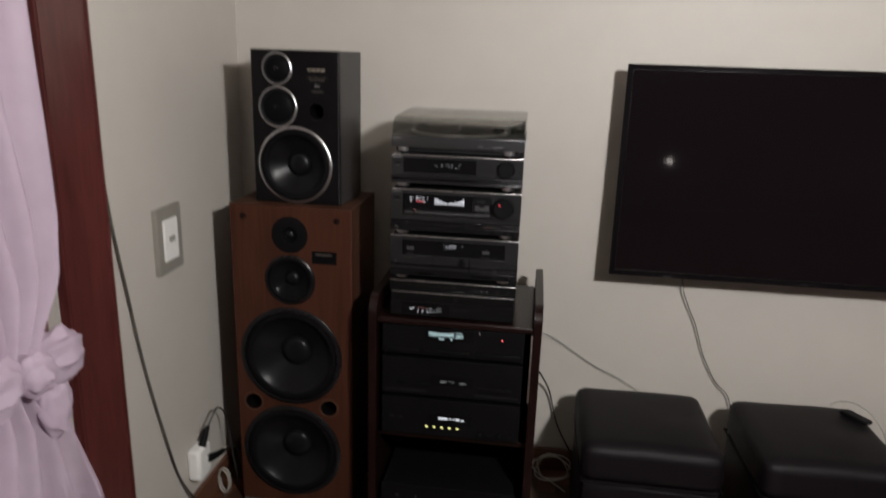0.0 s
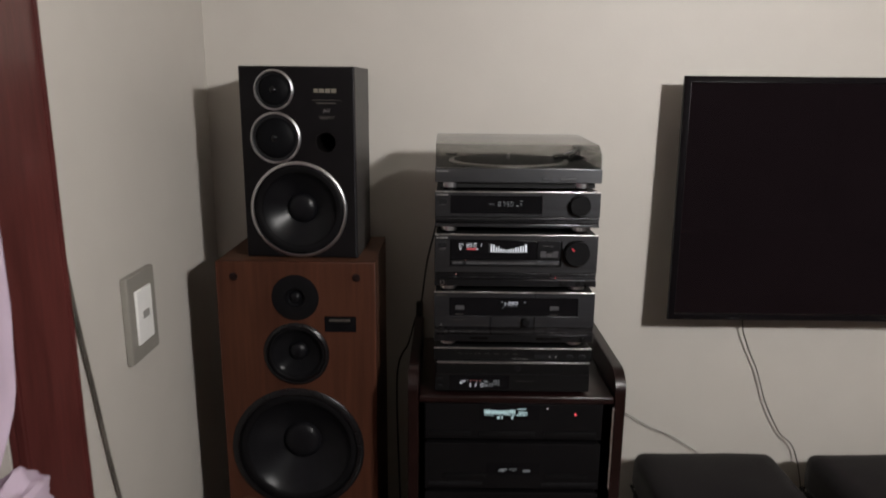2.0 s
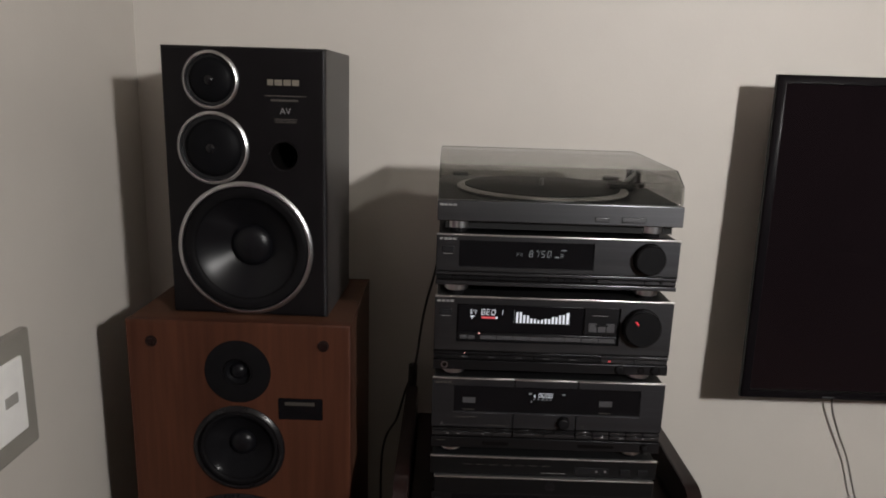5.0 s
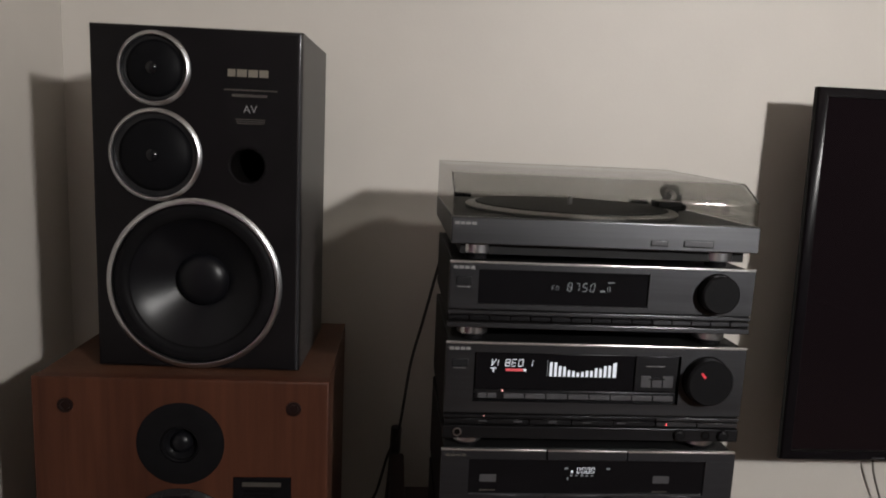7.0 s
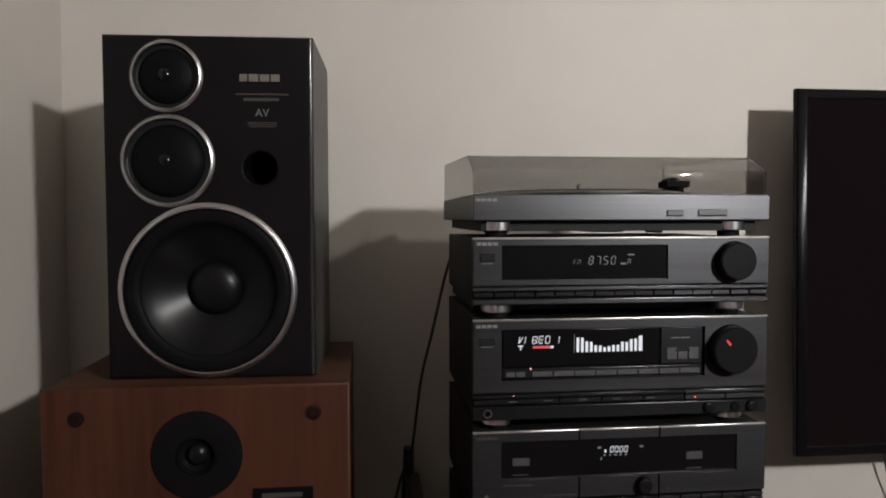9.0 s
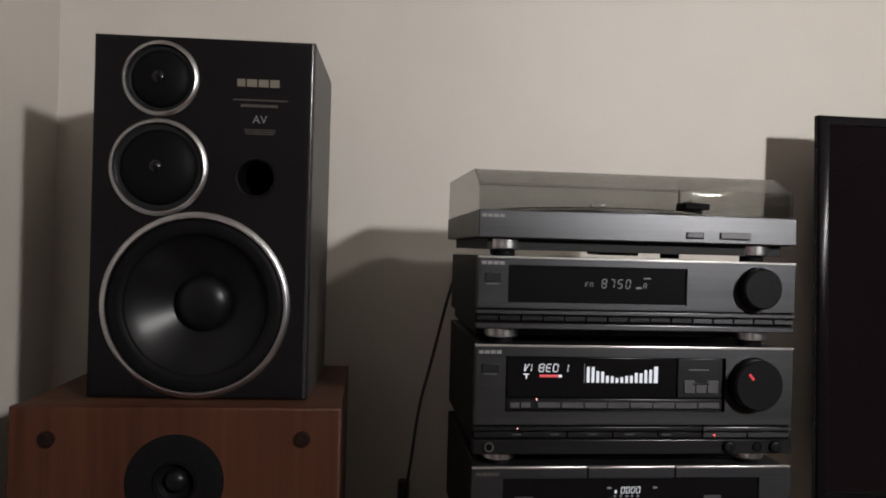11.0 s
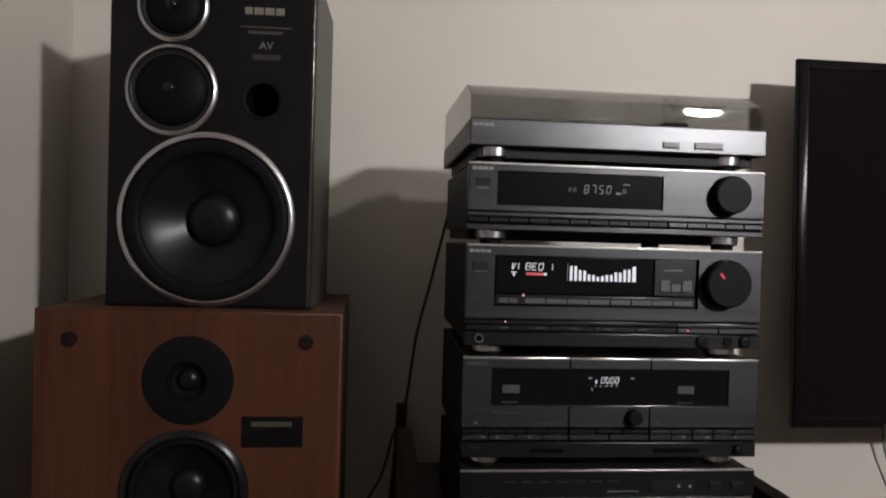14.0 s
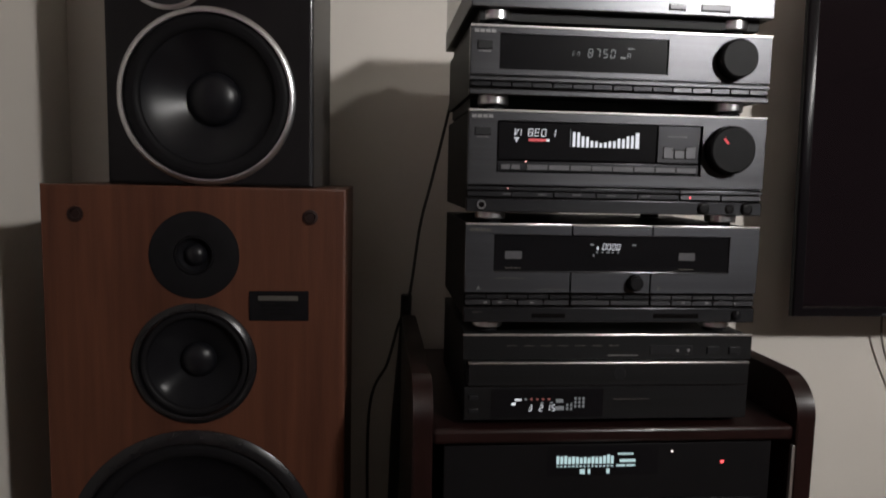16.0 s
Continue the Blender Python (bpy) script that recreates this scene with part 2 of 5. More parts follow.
def box(x0, x1, y0, y1, z0, z1, bev=0.0, seg=2, bm=None):
    own = bmesh.new()
    bmesh.ops.create_cube(own, size=1)
    for v in own.verts:
        v.co = Vector((x0 + (v.co.x + 0.5) * (x1 - x0), y0 + (v.co.y + 0.5) * (y1 - y0), z0 + (v.co.z + 0.5) * (z1 - z0)))
    if bev:
        bmesh.ops.bevel(own, geom=own.edges[:], offset=bev, segments=seg, profile=0.5, affect="EDGES")
    return merge(bm, own)


def merge(bm, own):
    if bm is None:
        return own
    me = bpy.data.meshes.new("tmp")
    own.to_mesh(me)
    own.free()
    bm.from_mesh(me)
    bpy.data.meshes.remove(me)
    return bm


def lathe(profile, cx, cz, y, n=56, bm=None):
    """Turn (radius, y offset) pairs round an axis along y through (cx, cz)."""
    own = bmesh.new()
    rings = []
    for r, dy in profile:
        if r < 1e-6:
            rings.append([own.verts.new((cx, y + dy, cz))])
        else:
            rings.append([own.verts.new((cx + r * math.cos(2 * math.pi * i / n), y + dy, cz + r * math.sin(2 * math.pi * i / n))) for i in range(n)])
    for a, b in zip(rings, rings[1:]):
        for i in range(n):
            j = (i + 1) % n
            if len(a) == 1 and len(b) == 1:
                continue
            if len(a) == 1:
                own.faces.new((a[0], b[i], b[j]))
            elif len(b) == 1:
                own.faces.new((a[i], a[j], b[0]))
            else:
                own.faces.new((a[i], a[j], b[j], b[i]))
    return merge(bm, own)


def disc_z(profile, cx, cy, n=40, bm=None):
    """Turn (radius, z) pairs round an upright axis."""
    own = bmesh.new()
    rings = []
    for r, z in profile:
        if r < 1e-6:
            rings.append([own.verts.new((cx, cy, z))])
        else:
            rings.append([own.verts.new((cx + r * math.cos(2 * math.pi * i / n), cy + r * math.sin(2 * math.pi * i / n), z)) for i in range(n)])
    for a, b in zip(rings, rings[1:]):
        for i in range(n):
            j = (i + 1) % n
            if len(a) == 1:
                own.faces.new((a[0], b[i], b[j]))
            elif len(b) == 1:
                own.faces.new((a[i], a[j], b[0]))
            else:
                own.faces.new((a[i], a[j], b[j], b[i]))
    return merge(bm, own)


def smooth_path(points, steps=8):
    pts = [Vector(p) for p in points]
    pts = [pts[0] * 2 - pts[1], *pts, pts[-1] * 2 - pts[-2]]
    out = []
    for i in range(1, len(pts) - 2):
        p0, p1, p2, p3 = pts[i - 1:i + 3]
        for s in range(steps):
            t = s / steps
            out.append(0.5 * ((2 * p1) + (p2 - p0) * t + (2 * p0 - 5 * p1 + 4 * p2 - p3) * t * t + (3 * p1 - p0 - 3 * p2 + p3) * t ** 3))
    out.append(pts[-2])
    return out


def tube(points, r, n=8, bm=None, steps=8, taper=1.0):
    own = bmesh.new()
    path = smooth_path(points, steps)
    rings = []
    for i, p in enumerate(path):
        d = (path[min(i + 1, len(path) - 1)] - path[max(i - 1, 0)]).normalized()
        u = d.orthogonal().normalized() if i == 0 else (u - d * u.dot(d)).normalized()
        w = d.cross(u)
        rr = r * (1 + (taper - 1) * i / (len(path) - 1))
        rings.append([own.verts.new(p + rr * (math.cos(2 * math.pi * k / n) * u + math.sin(2 * math.pi * k / n) * w)) for k in range(n)])
    for a, b in zip(rings, rings[1:]):
        for k in range(n):
            own.faces.new((a[k], a[(k + 1) % n], b[(k + 1) % n], b[k]))
    own.faces.new(rings[0][::-1])
    own.faces.new(rings[-1])
    return merge(bm, own)


def prism_x(poly, x0, x1, bev=0.0):
    """Extrude a (y, z) outline along x."""
    own = bmesh.new()
    a = [own.verts.new((x0, y, z)) for y, z in poly]
    b = [own.verts.new((x1, y, z)) for y, z in poly]
    own.faces.new(a)
    own.faces.new(b[::-1])
    n = len(poly)
    for i in range(n):
        own.faces.new((a[i], b[i], b[(i + 1) % n], a[(i + 1) % n]))
    if bev:
        bmesh.ops.bevel(own, geom=own.edges[:], offset=bev, segments=2, affect="EDGES")
    return own


def frame_plate(x0, x1, z0, z1, y0, y1, hx0, hx1, hz0, hz1):
    """A plate with one rectangular hole, as one closed ring."""
    own = bmesh.new()
    out = [(x0, z0), (x1, z0), (x1, z1), (x0, z1)]
    inn = [(hx0, hz0), (hx1, hz0), (hx1, hz1), (hx0, hz1)]
    fo, fi, bo, bi = ([own.verts.new((x, y, z)) for x, z in c] for c, y in ((out, y0), (inn, y0), (out, y1), (inn, y1)))
    for i in range(4):
        j = (i + 1) % 4
        own.faces.new((fo[i], fo[j], fi[j], fi[i]))
        own.faces.new((bo[i], bi[i], bi[j], bo[j]))
        own.faces.new((fo[i], bo[i], bo[j], fo[j]))
        own.faces.new((fi[i], fi[j], bi[j], bi[i]))
    es = [e for e in own.edges if all(abs(v.co.y - y0) < 1e-6 for v in e.verts) and (all(v in fo for v in e.verts))]
    bmesh.ops.bevel(own, geom=es, offset=0.0012, segments=2, affect="EDGES")
    return own


def baffle(x0, x1, z0, z1, y0, y1, ch, holes, n=56):
    """A front board with a chamfered outline and round openings through it."""
    own = bmesh.new()
    inner = [own.verts.new((x, y0, z)) for x, z in ((x0 + ch, z0 + ch), (x1 - ch, z0 + ch), (x1 - ch, z1 - ch), (x0 + ch, z1 - ch))]
    edges = [own.edges.new((inner[i], inner[(i + 1) % 4])) for i in range(4)]
    tubes = []
    for cx, cz, r in holes:
        ring = [own.verts.new((cx + r * math.cos(2 * math.pi * i / n), y0, cz + r * math.sin(2 * math.pi * i / n))) for i in range(n)]
        edges += [own.edges.new((ring[i], ring[(i + 1) % n])) for i in range(n)]
        tubes.append(ring)
    bmesh.ops.triangle_fill(own, edges=edges, use_beauty=True)
    for ring in tubes:
        deep = [own.verts.new((v.co.x, y1, v.co.z)) for v in ring]
        for i in range(n):
            own.faces.new((ring[i], ring[(i + 1) % n], deep[(i + 1) % n], deep[i]))
    loops = [inner]
    for y, k in ((y0 + ch * 0.3, ch * 0.3), (y0 + ch, 0.0), (y1, 0.0)):
        loops.append([own.verts.new((x, y, z)) for x, z in ((x0 + k, z0 + k), (x1 - k, z0 + k), (x1 - k, z1 - k), (x0 + k, z1 - k))])
    for a, b2 in zip(loops, loops[1:]):
        for i in range(4):
            own.faces.new((a[i], a[(i + 1) % 4], b2[(i + 1) % 4], b2[i]))
    return own


def carcass(x0, x1, y0, y1, z0, z1, t=0.016):
    """Cabinet open at the front: sides, top, bottom and back."""
    own = bmesh.new()

    def ring(y, k):
        return [own.verts.new((x, y, z)) for x, z in ((x0 + k, z0 + k), (x1 - k, z0 + k), (x1 - k, z1 - k), (x0 + k, z1 - k))]

    loops = [ring(y1 - 0.002, 0.0), ring(y0, 0.0), ring(y0, t), ring(y1 - t, t)]
    back = ring(y1, 0.002)
    for a, b2 in zip([back] + loops, loops):
        for i in range(4):
            own.faces.new((a[i], a[(i + 1) % 4], b2[(i + 1) % 4], b2[i]))
    own.faces.new(back)
    own.faces.new(loops[-1])
    return own


# seven-segment characters: which of the strokes a b c d e f g are lit
SEGMENTS = {"0": "abcdef", "1": "bc", "2": "abged", "3": "abgcd", "5": "afgcd", "7": "abc", "8": "abcdefg", "R": "abefgc",
            "V": "febcd", "I": "bc", "D": "abcdefg", "E": "afged", "O": "abcdef", "F": "afge", "M": "efabc", "C": "afed"}


def digit(char, x, z, w, h, y, slant=0.12):
    """One lit segment character with its lower left corner at (x, z)."""
    own = bmesh.new()
    k = h * 0.11
    at = {"a": (0, h, w, h), "g": (0, h / 2, w, h / 2), "d": (0, 0, w, 0), "f": (0, h / 2, 0, h), "b": (w, h / 2, w, h), "e": (0, 0, 0, h / 2), "c": (w, 0, w, h / 2)}
    for s in SEGMENTS[char]:
        ax, az, bx, bz = at[s]
        if az == bz:
            quad = [(ax + k * 0.4, az - k / 2), (bx - k * 0.4, az - k / 2), (bx - k * 0.4, az + k / 2), (ax + k * 0.4, az + k / 2)]
        else:
            quad = [(ax - k / 2, az + k * 0.5), (ax + k / 2, az + k * 0.5), (ax + k / 2, bz - k * 0.5), (ax - k / 2, bz - k * 0.5)]
        f = [own.verts.new((x + px + slant * pz, y, z + pz)) for px, pz in quad]
        b = [own.verts.new((v.co.x, y + 0.0004, v.co.z)) for v in f]
        own.faces.new(f)
        own.faces.new(b[::-1])
        for i in range(4):
            own.faces.new((f[i], b[i], b[(i + 1) % 4], f[(i + 1) % 4]))
    return own


def vee(x, z, w, h, y):
    """A lit V: one upright stroke and one short slanted stroke, as the display draws it."""
    own = bmesh.new()
    k = h * 0.12
    for quad in (((0, h), (k, h), (k, 0), (0, 0)), ((w - k, h), (w, h), (k * 1.2, 0), (k * 0.4, h * 0.12))):
        f = [own.verts.new((x + px + 0.12 * pz, y, z + pz)) for px, pz in quad]
        b2 = [own.verts.new((v.co.x, y + 0.0004, v.co.z)) for v in f]
        own.faces.new(f)
        own.faces.new(b2[::-1])
        for i in range(4):
            own.faces.new((f[i], b2[i], b2[(i + 1) % 4], f[(i + 1) % 4]))
    return own


def write(parent, text, x, z, w, h, step, y, mat=M_LIT):
    for i, c in enumerate(text):
        if c != " ":
            part("digit", digit(c, x + i * step, z, w, h, y), mat, parent, smooth=False)


def letters(parent, text, x, z, height, y, mat, name="lettering"):
    cu = bpy.data.curves.new("letters", "FONT")
    cu.body = text
    cu.size = height * 1.38
    cu.extrude = 0.0002
    ob = bpy.data.objects.new("letters", cu)
    me = bpy.data.meshes.new_from_object(ob)
    bm = bmesh.new()
    bm.from_mesh(me)
    bmesh.ops.transform(bm, matrix=pose(x, y, z, 90), verts=bm.verts)
    bpy.data.objects.remove(ob)
    return part(name, bm, mat, parent, smooth=False)


def mark(parent, name, x0, x1, z0, z1, y, mat, label="", proud=0.0005):
    return part(name, box(x0, x1, y - proud, y + 0.0005, z0, z1), mat, parent, label, smooth=False)


def structure(name, bm, mat, label, smooth=False):
    return tagged(part(name, bm, mat, None, "", smooth), label, name.split("_")[0], kind="structure")


# ---------------------------------------------------------------- room
XL, XR, YN, YS, ZC = -1.047, 5.2, 2.40, -6.0, 2.8
DOOR_Y0, DOOR_Y1, DOOR_Z = 0.42, 1.36, 2.12
structure("floor", box(XL - 0.1, XR + 0.1, YS - 0.1, YN + 0.1, -0.12, -0.004), M_SKIRT, "brown wooden subfloor under the parquet blocks")
structure("ceiling", box(XL - 0.1, XR + 0.1, YS - 0.1, YN + 0.1, ZC, ZC + 0.1), M_CEIL, "plain unseen ceiling, beige dulled to cut bounced light")
structure("wall_north", box(XL - 0.12, XR + 0.12, YN, YN + 0.12, -0.12, ZC), M_WALL, "cream painted plaster wall behind the television")
w = box(XL - 0.12, XL, DOOR_Y1, YN, -0.12, ZC)
box(XL - 0.12, XL, YS, DOOR_Y0, -0.12, ZC, bm=w)
box(XL - 0.12, XL, DOOR_Y0, DOOR_Y1, DOOR_Z, ZC, bm=w)
structure("wall_west", w, M_WALL, "cream painted plaster wall with a wood-cased doorway")
# east and south walls stay out of view, dark so shadows keep deep
structure("wall_east", box(XR, XR + 0.12, YS, YN, -0.12, ZC), M_WALL_UNSEEN, "unseen wall, coloured dark to cut bounced light")
structure("wall_south", box(XL - 0.12, XR + 0.12, YS - 0.12, YS, -0.12, ZC), M_WALL_UNSEEN, "unseen wall, coloured dark to cut bounced light")
b = box(XL, XR, YN - 0.016, YN, 0, 0.088, 0.004)
structure("baseboard", b, M_SKIRT, "dark brown wooden baseboard along the wall", True)
structure("baseboard_west", box(XL, XL + 0.016, 1.556, YN - 0.016, 0, 0.088, 0.004), M_SKIRT, "dark brown wooden baseboard beside the doorway", True)

# doorway: casing boards and the closed leaf behind the curtain
t = prism_x([(1.362, -0.0), (1.362, 2.22), (1.553, 2.22), (1.553, 0.0)], XL, XL + 0.016, 0.003)
merge(t, prism_x([(1.362, 0.0), (1.362, 2.22), (1.45, 2.22), (1.45, 0.0)], XL + 0.012, XL + 0.030, 0.004))
merge(t, prism_x([(1.540, 0.0), (1.540, 2.22), (1.549, 2.22), (1.549, 0.0)], XL + 0.012, XL + 0.022, 0.002))
box(XL, XL + 0.026, 0.24, 0.42, 0.0, 2.22, 0.003, bm=t)
box(XL, XL + 0.026, 0.42, 1.362, 2.10, 2.22, 0.003, bm=t)
structure("trim", t, M_DOORWOOD, "dark red-brown varnished wooden door casing", True)
d = box(XL - 0.07, XL - 0.03, DOOR_Y0, DOOR_Y1, 0.004, 2.10)
for z0, z1 in ((0.15, 0.95), (1.08, 1.95)):
    box(XL - 0.034, XL - 0.02, DOOR_Y0 + 0.12, DOOR_Y1 - 0.12, z0, z1, 0.01, bm=d)
structure("door_1", d, M_DOORWOOD, "closed red-brown wooden panel door behind the curtain", True)


# ---------------------------------------------------------------- ceiling pendant
pend = thing("pendant_lamp", (LAMP.x, LAMP.y, ZC), "lit pendant bulb in a small dark cap on a black cord", "lamp")
part("bulb", disc_z([(0, LAMP.z - 0.09)] + [(0.07 * math.sin(a), LAMP.z - 0.02 - 0.07 * math.cos(a)) for a in np.linspace(0.3, 2.6, 8)] + [(0.02, LAMP.z + 0.05)], LAMP.x, LAMP.y, 16), M_BULB, pend, "glowing warm white bulb")
part("socket", disc_z([(0, LAMP.z + 0.11), (0.022, LAMP.z + 0.108), (0.024, LAMP.z + 0.052), (0, LAMP.z + 0.051)], LAMP.x, LAMP.y, 20), M_KNOB, pend)
part("cap", disc_z([(0.024, LAMP.z + 0.100), (0.040, LAMP.z + 0.090), (0.048, LAMP.z + 0.052), (0.046, LAMP.z + 0.052), (0.037, LAMP.z + 0.086), (0.024, LAMP.z + 0.094)], LAMP.x, LAMP.y, 32), M_CHASSIS, pend, "small dark metal cap")
part("cord", tube([(LAMP.x, LAMP.y, LAMP.z + 0.10), (LAMP.x, LAMP.y, 2.3), (LAMP.x, LAMP.y, ZC - 0.02)], 0.004), M_CABLE_BLK, pend)
part("ceiling_rose", disc_z([(0, ZC - 0.03), (0.03, ZC - 0.03), (0.05, ZC - 0.004), (0.05, ZC), (0, ZC)], LAMP.x, LAMP.y, 28), M_WHITEPL, pend)


# ---------------------------------------------------------------- small lamp, mirrored in the television
SL = Vector((1.17, -1.73, 0.96))
sml = thing("night_lamp", (SL.x, SL.y, 0), "small lit globe lamp on a slim black floor stand", "lamp")
part("globe", disc_z([(0, SL.z - 0.020)] + [(0.020 * math.sin(a), SL.z - 0.020 * math.cos(a)) for a in np.linspace(0.3, 2.84, 9)] + [(0, SL.z + 0.020)], SL.x, SL.y, 20), M_GLOBE, sml, "small glowing globe")
part("stand", tube([(SL.x, SL.y, 0.01), (SL.x, SL.y, 0.5), (SL.x, SL.y, SL.z - 0.018)], 0.007, 10, steps=2), M_KNOB, sml)
part("base", disc_z([(0, 0), (0.11, 0), (0.11, 0.010), (0.10, 0.016), (0, 0.018)], SL.x, SL.y, 32), M_KNOB, sml)


# ---------------------------------------------------------------- tower loudspeaker
TX0, TX1, TY0, TY1, TZ1 = -0.922, -0.533, 2.0, 2.31, 1.055
tower = thing("floor_speaker", ((TX0 + TX1) / 2, (TY0 + TY1) / 2, 0), "tall cherry veneer tower loudspeaker with four black drivers", "speaker")
part("cabinet", carcass(TX0 + 0.002, TX1 - 0.002, TY0 + 0.018, TY1, 0.016, TZ1), M_VENEER_SIDE, tower, "dark walnut sides and top")
TOWER_HOLES = [(-0.730, 0.966, 0.044), (-0.732, 0.820, 0.070), (-0.736, 0.560, 0.154), (-0.741, 0.216, 0.153), (-0.869, 0.388, 0.029), (-0.613, 0.386, 0.029)]
part("front_baffle", baffle(TX0, TX1, 0.016, TZ1 + 0.001, TY0, TY0 + 0.018, 0.003, TOWER_HOLES), M_VENEER, tower, "reddish cherry veneer front")
part("plinth", box(TX0 + 0.004, TX1 - 0.004, TY0 - 0.006, TY1, 0.0, 0.016, 0.004), M_EDGE, tower, "shiny metal base strip")


def driver(name, cx, cz, y, rim_r, rim_w, rim_mat, cone_mat, cone_in, depth, cap_r, parent, label, rim_up=0.005, surround=0.012, dome=0.5, cap_mat=None):
    """Round loudspeaker driver: rim, rubber surround, cone and dust cap."""
    rim = part(name, lathe([(rim_r, 0.0), (rim_r, -rim_up * 0.25), (rim_r - rim_w * 0.35, -rim_up * 0.72), (rim_r - rim_w * 0.75, -rim_up), (rim_r - rim_w, -rim_up * 0.92), (rim_r - rim_w, 0.004)], cx, cz, y), rim_mat, parent, label)
    r1 = rim_r - rim_w
    roll = [(r1 - surround * (1 - math.cos(a)) / 2, 0.002 - 0.006 * math.sin(a)) for a in np.linspace(0, math.pi, 8)]
    part("surround", lathe([(r1 + 0.001, 0.004)] + roll, cx, cz, y), M_RUBBER, rim)
    r2 = r1 - surround
    cone = [(r2 + 0.001, 0.001)] + [(r2 + (cap_r - r2) * s, 0.002 + depth * (s ** 0.85)) for s in np.linspace(0, 1, 9)]
    part("cone", lathe(cone, cx, cz, y), cone_mat, rim)
    cap = [(cap_r * math.cos(a), depth + 0.002 - cap_r * dome * math.sin(a)) for a in np.linspace(0, math.pi / 2, 8)]
    cap[-1] = (0, cap[-1][1])
    part("dust_cap", lathe(cap, cx, cz, y, 32), cap_mat or cone_mat, rim)
    return rim


def domed(name, cx, cz, y, rim_r, rim_w, parent, label):
    """Chrome ring round a flat dark ledge and a raised black mesh dome with a small cap."""
    rim = part(name, lathe([(rim_r, 0.0), (rim_r, -0.001), (rim_r - rim_w * 0.35, -0.0029), (rim_r - rim_w * 0.75, -0.004), (rim_r - rim_w, -0.0037), (rim_r - rim_w, 0.004)], cx, cz, y), M_CHROME, parent, label)
    r1 = rim_r - rim_w
    part("ledge", lathe([(r1 + 0.0005, 0.0030), (r1 - 0.003, 0.0015), (r1 * 0.86, 0.0024), (r1 * 0.84, 0.004)], cx, cz, y), M_LEDGE, rim, "dark grey ledge")
    r2 = r1 * 0.86
    dome = [(r2 * math.cos(a), 0.003 - r2 * 0.34 * math.sin(a)) for a in np.linspace(0, math.pi / 2, 12)]
    dome[-1] = (0, dome[-1][1])
    part("mesh_dome", lathe(dome, cx, cz, y), M_MESH, rim, "black mesh dome")
    top = 0.003 - r2 * 0.34
    cap = [(0.009 * math.cos(a), top + 0.002 - 0.006 * math.sin(a)) for a in np.linspace(0, math.pi / 2, 8)]
    cap[-1] = (0, cap[-1][1])
    part("cap", lathe(cap, cx, cz, y, 24), M_CAP, rim, "small glossy black cap")
    return rim


DW = TY0 - 0.0005
driver("tweeter", -0.730, 0.966, DW, 0.058, 0.032, M_RUBBER, M_MIDCONE, 0, 0.006, 0.015, tower, "black round tweeter plate", 0.004, 0.004, 0.8, M_CONE)
driver("midrange", -0.732, 0.820, DW, 0.082, 0.010, M_RIMGLOSS, M_MIDCONE, 0, 0.022, 0.024, tower, "black midrange driver with glossy rim", 0.007, 0.011, 0.6, M_CONE)
driver("woofer", -0.736, 0.560, DW, 0.169, 0.017, M_RIMGLOSS, M_DULLCONE, 0, 0.050, 0.050, tower, "large black woofer", 0.008, 0.022, 0.45)
driver("woofer", -0.741, 0.216, DW, 0.168, 0.017, M_RIMGLOSS, M_DULLCONE, 0, 0.050, 0.050, tower, "large black woofer", 0.008, 0.022, 0.45)
for px, pz in ((-0.869, 0.388), (-0.613, 0.386)):
    pr = part("bass_port", lathe([(0.034, 0), (0.034, -0.002), (0.029, -0.003), (0.027, 0.0)], px, pz, DW, 32), M_VENEER_SIDE, tower, "round bass port")
    part("port_tube", lathe([(0.0285, -0.0012), (0.025, 0.004), (0.025, 0.09), (0, 0.09)], px, pz, DW, 32), M_HOLE, pr)
for px in (-0.878, -0.580):
    pr = part("grille_socket", lathe([(0.0100, 0), (0.0100, -0.002), (0.0065, -0.0025), (0.0055, -0.0005), (0, -0.0005)], px, 1.018, DW, 24), M_SOCKET, tower)
badge = part("badge", box(-0.660, -0.582, DW - 0.002, DW + 0.002, 0.879, 0.919, 0.0008), M_GLASSBLK, tower, "black badge plate")
mark(badge, "logo_bar", -0.648, -0.596, 0.9065, 0.9125, DW - 0.0022, M_PRINT)
for k in range(3):
    mark(badge, "print_line", -0.645, -0.60 - 0.008 * (k % 2), 0.899 - 0.006 * k, 0.9005 - 0.006 * k, DW - 0.0022, M_HOLE)


# ---------------------------------------------------------------- bookshelf loudspeaker on the tower
SX0, SX1, SY0, SY1, SZ0, SZ1 = -0.8545, -0.5795, 2.045, 2.272, 1.0565, 1.5155
book = thing("bookshelf_speaker", ((SX0 + SX1) / 2, (SY0 + SY1) / 2, SZ0), "black bookshelf loudspeaker with chrome driver rings on the tower speaker", "speaker")
part("cabinet", carcass(SX0, SX1, SY0 + 0.014, SY1, SZ0, SZ1, 0.012), M_BLACKBOX, book, "black wood-grain vinyl cabinet")
BOOK_HOLES = [(-0.771, 1.461, 0.0435), (-0.771, 1.349, 0.057), (-0.721, 1.1755, 0.112), (-0.650, 1.3395, 0.0232)]
part("front_baffle", baffle(SX0, SX1, SZ0, SZ1, SY0, SY0 + 0.014, 0.005, BOOK_HOLES), M_BAFFLE, book, "black front baffle with rounded edges")
DB = SY0 - 0.0004
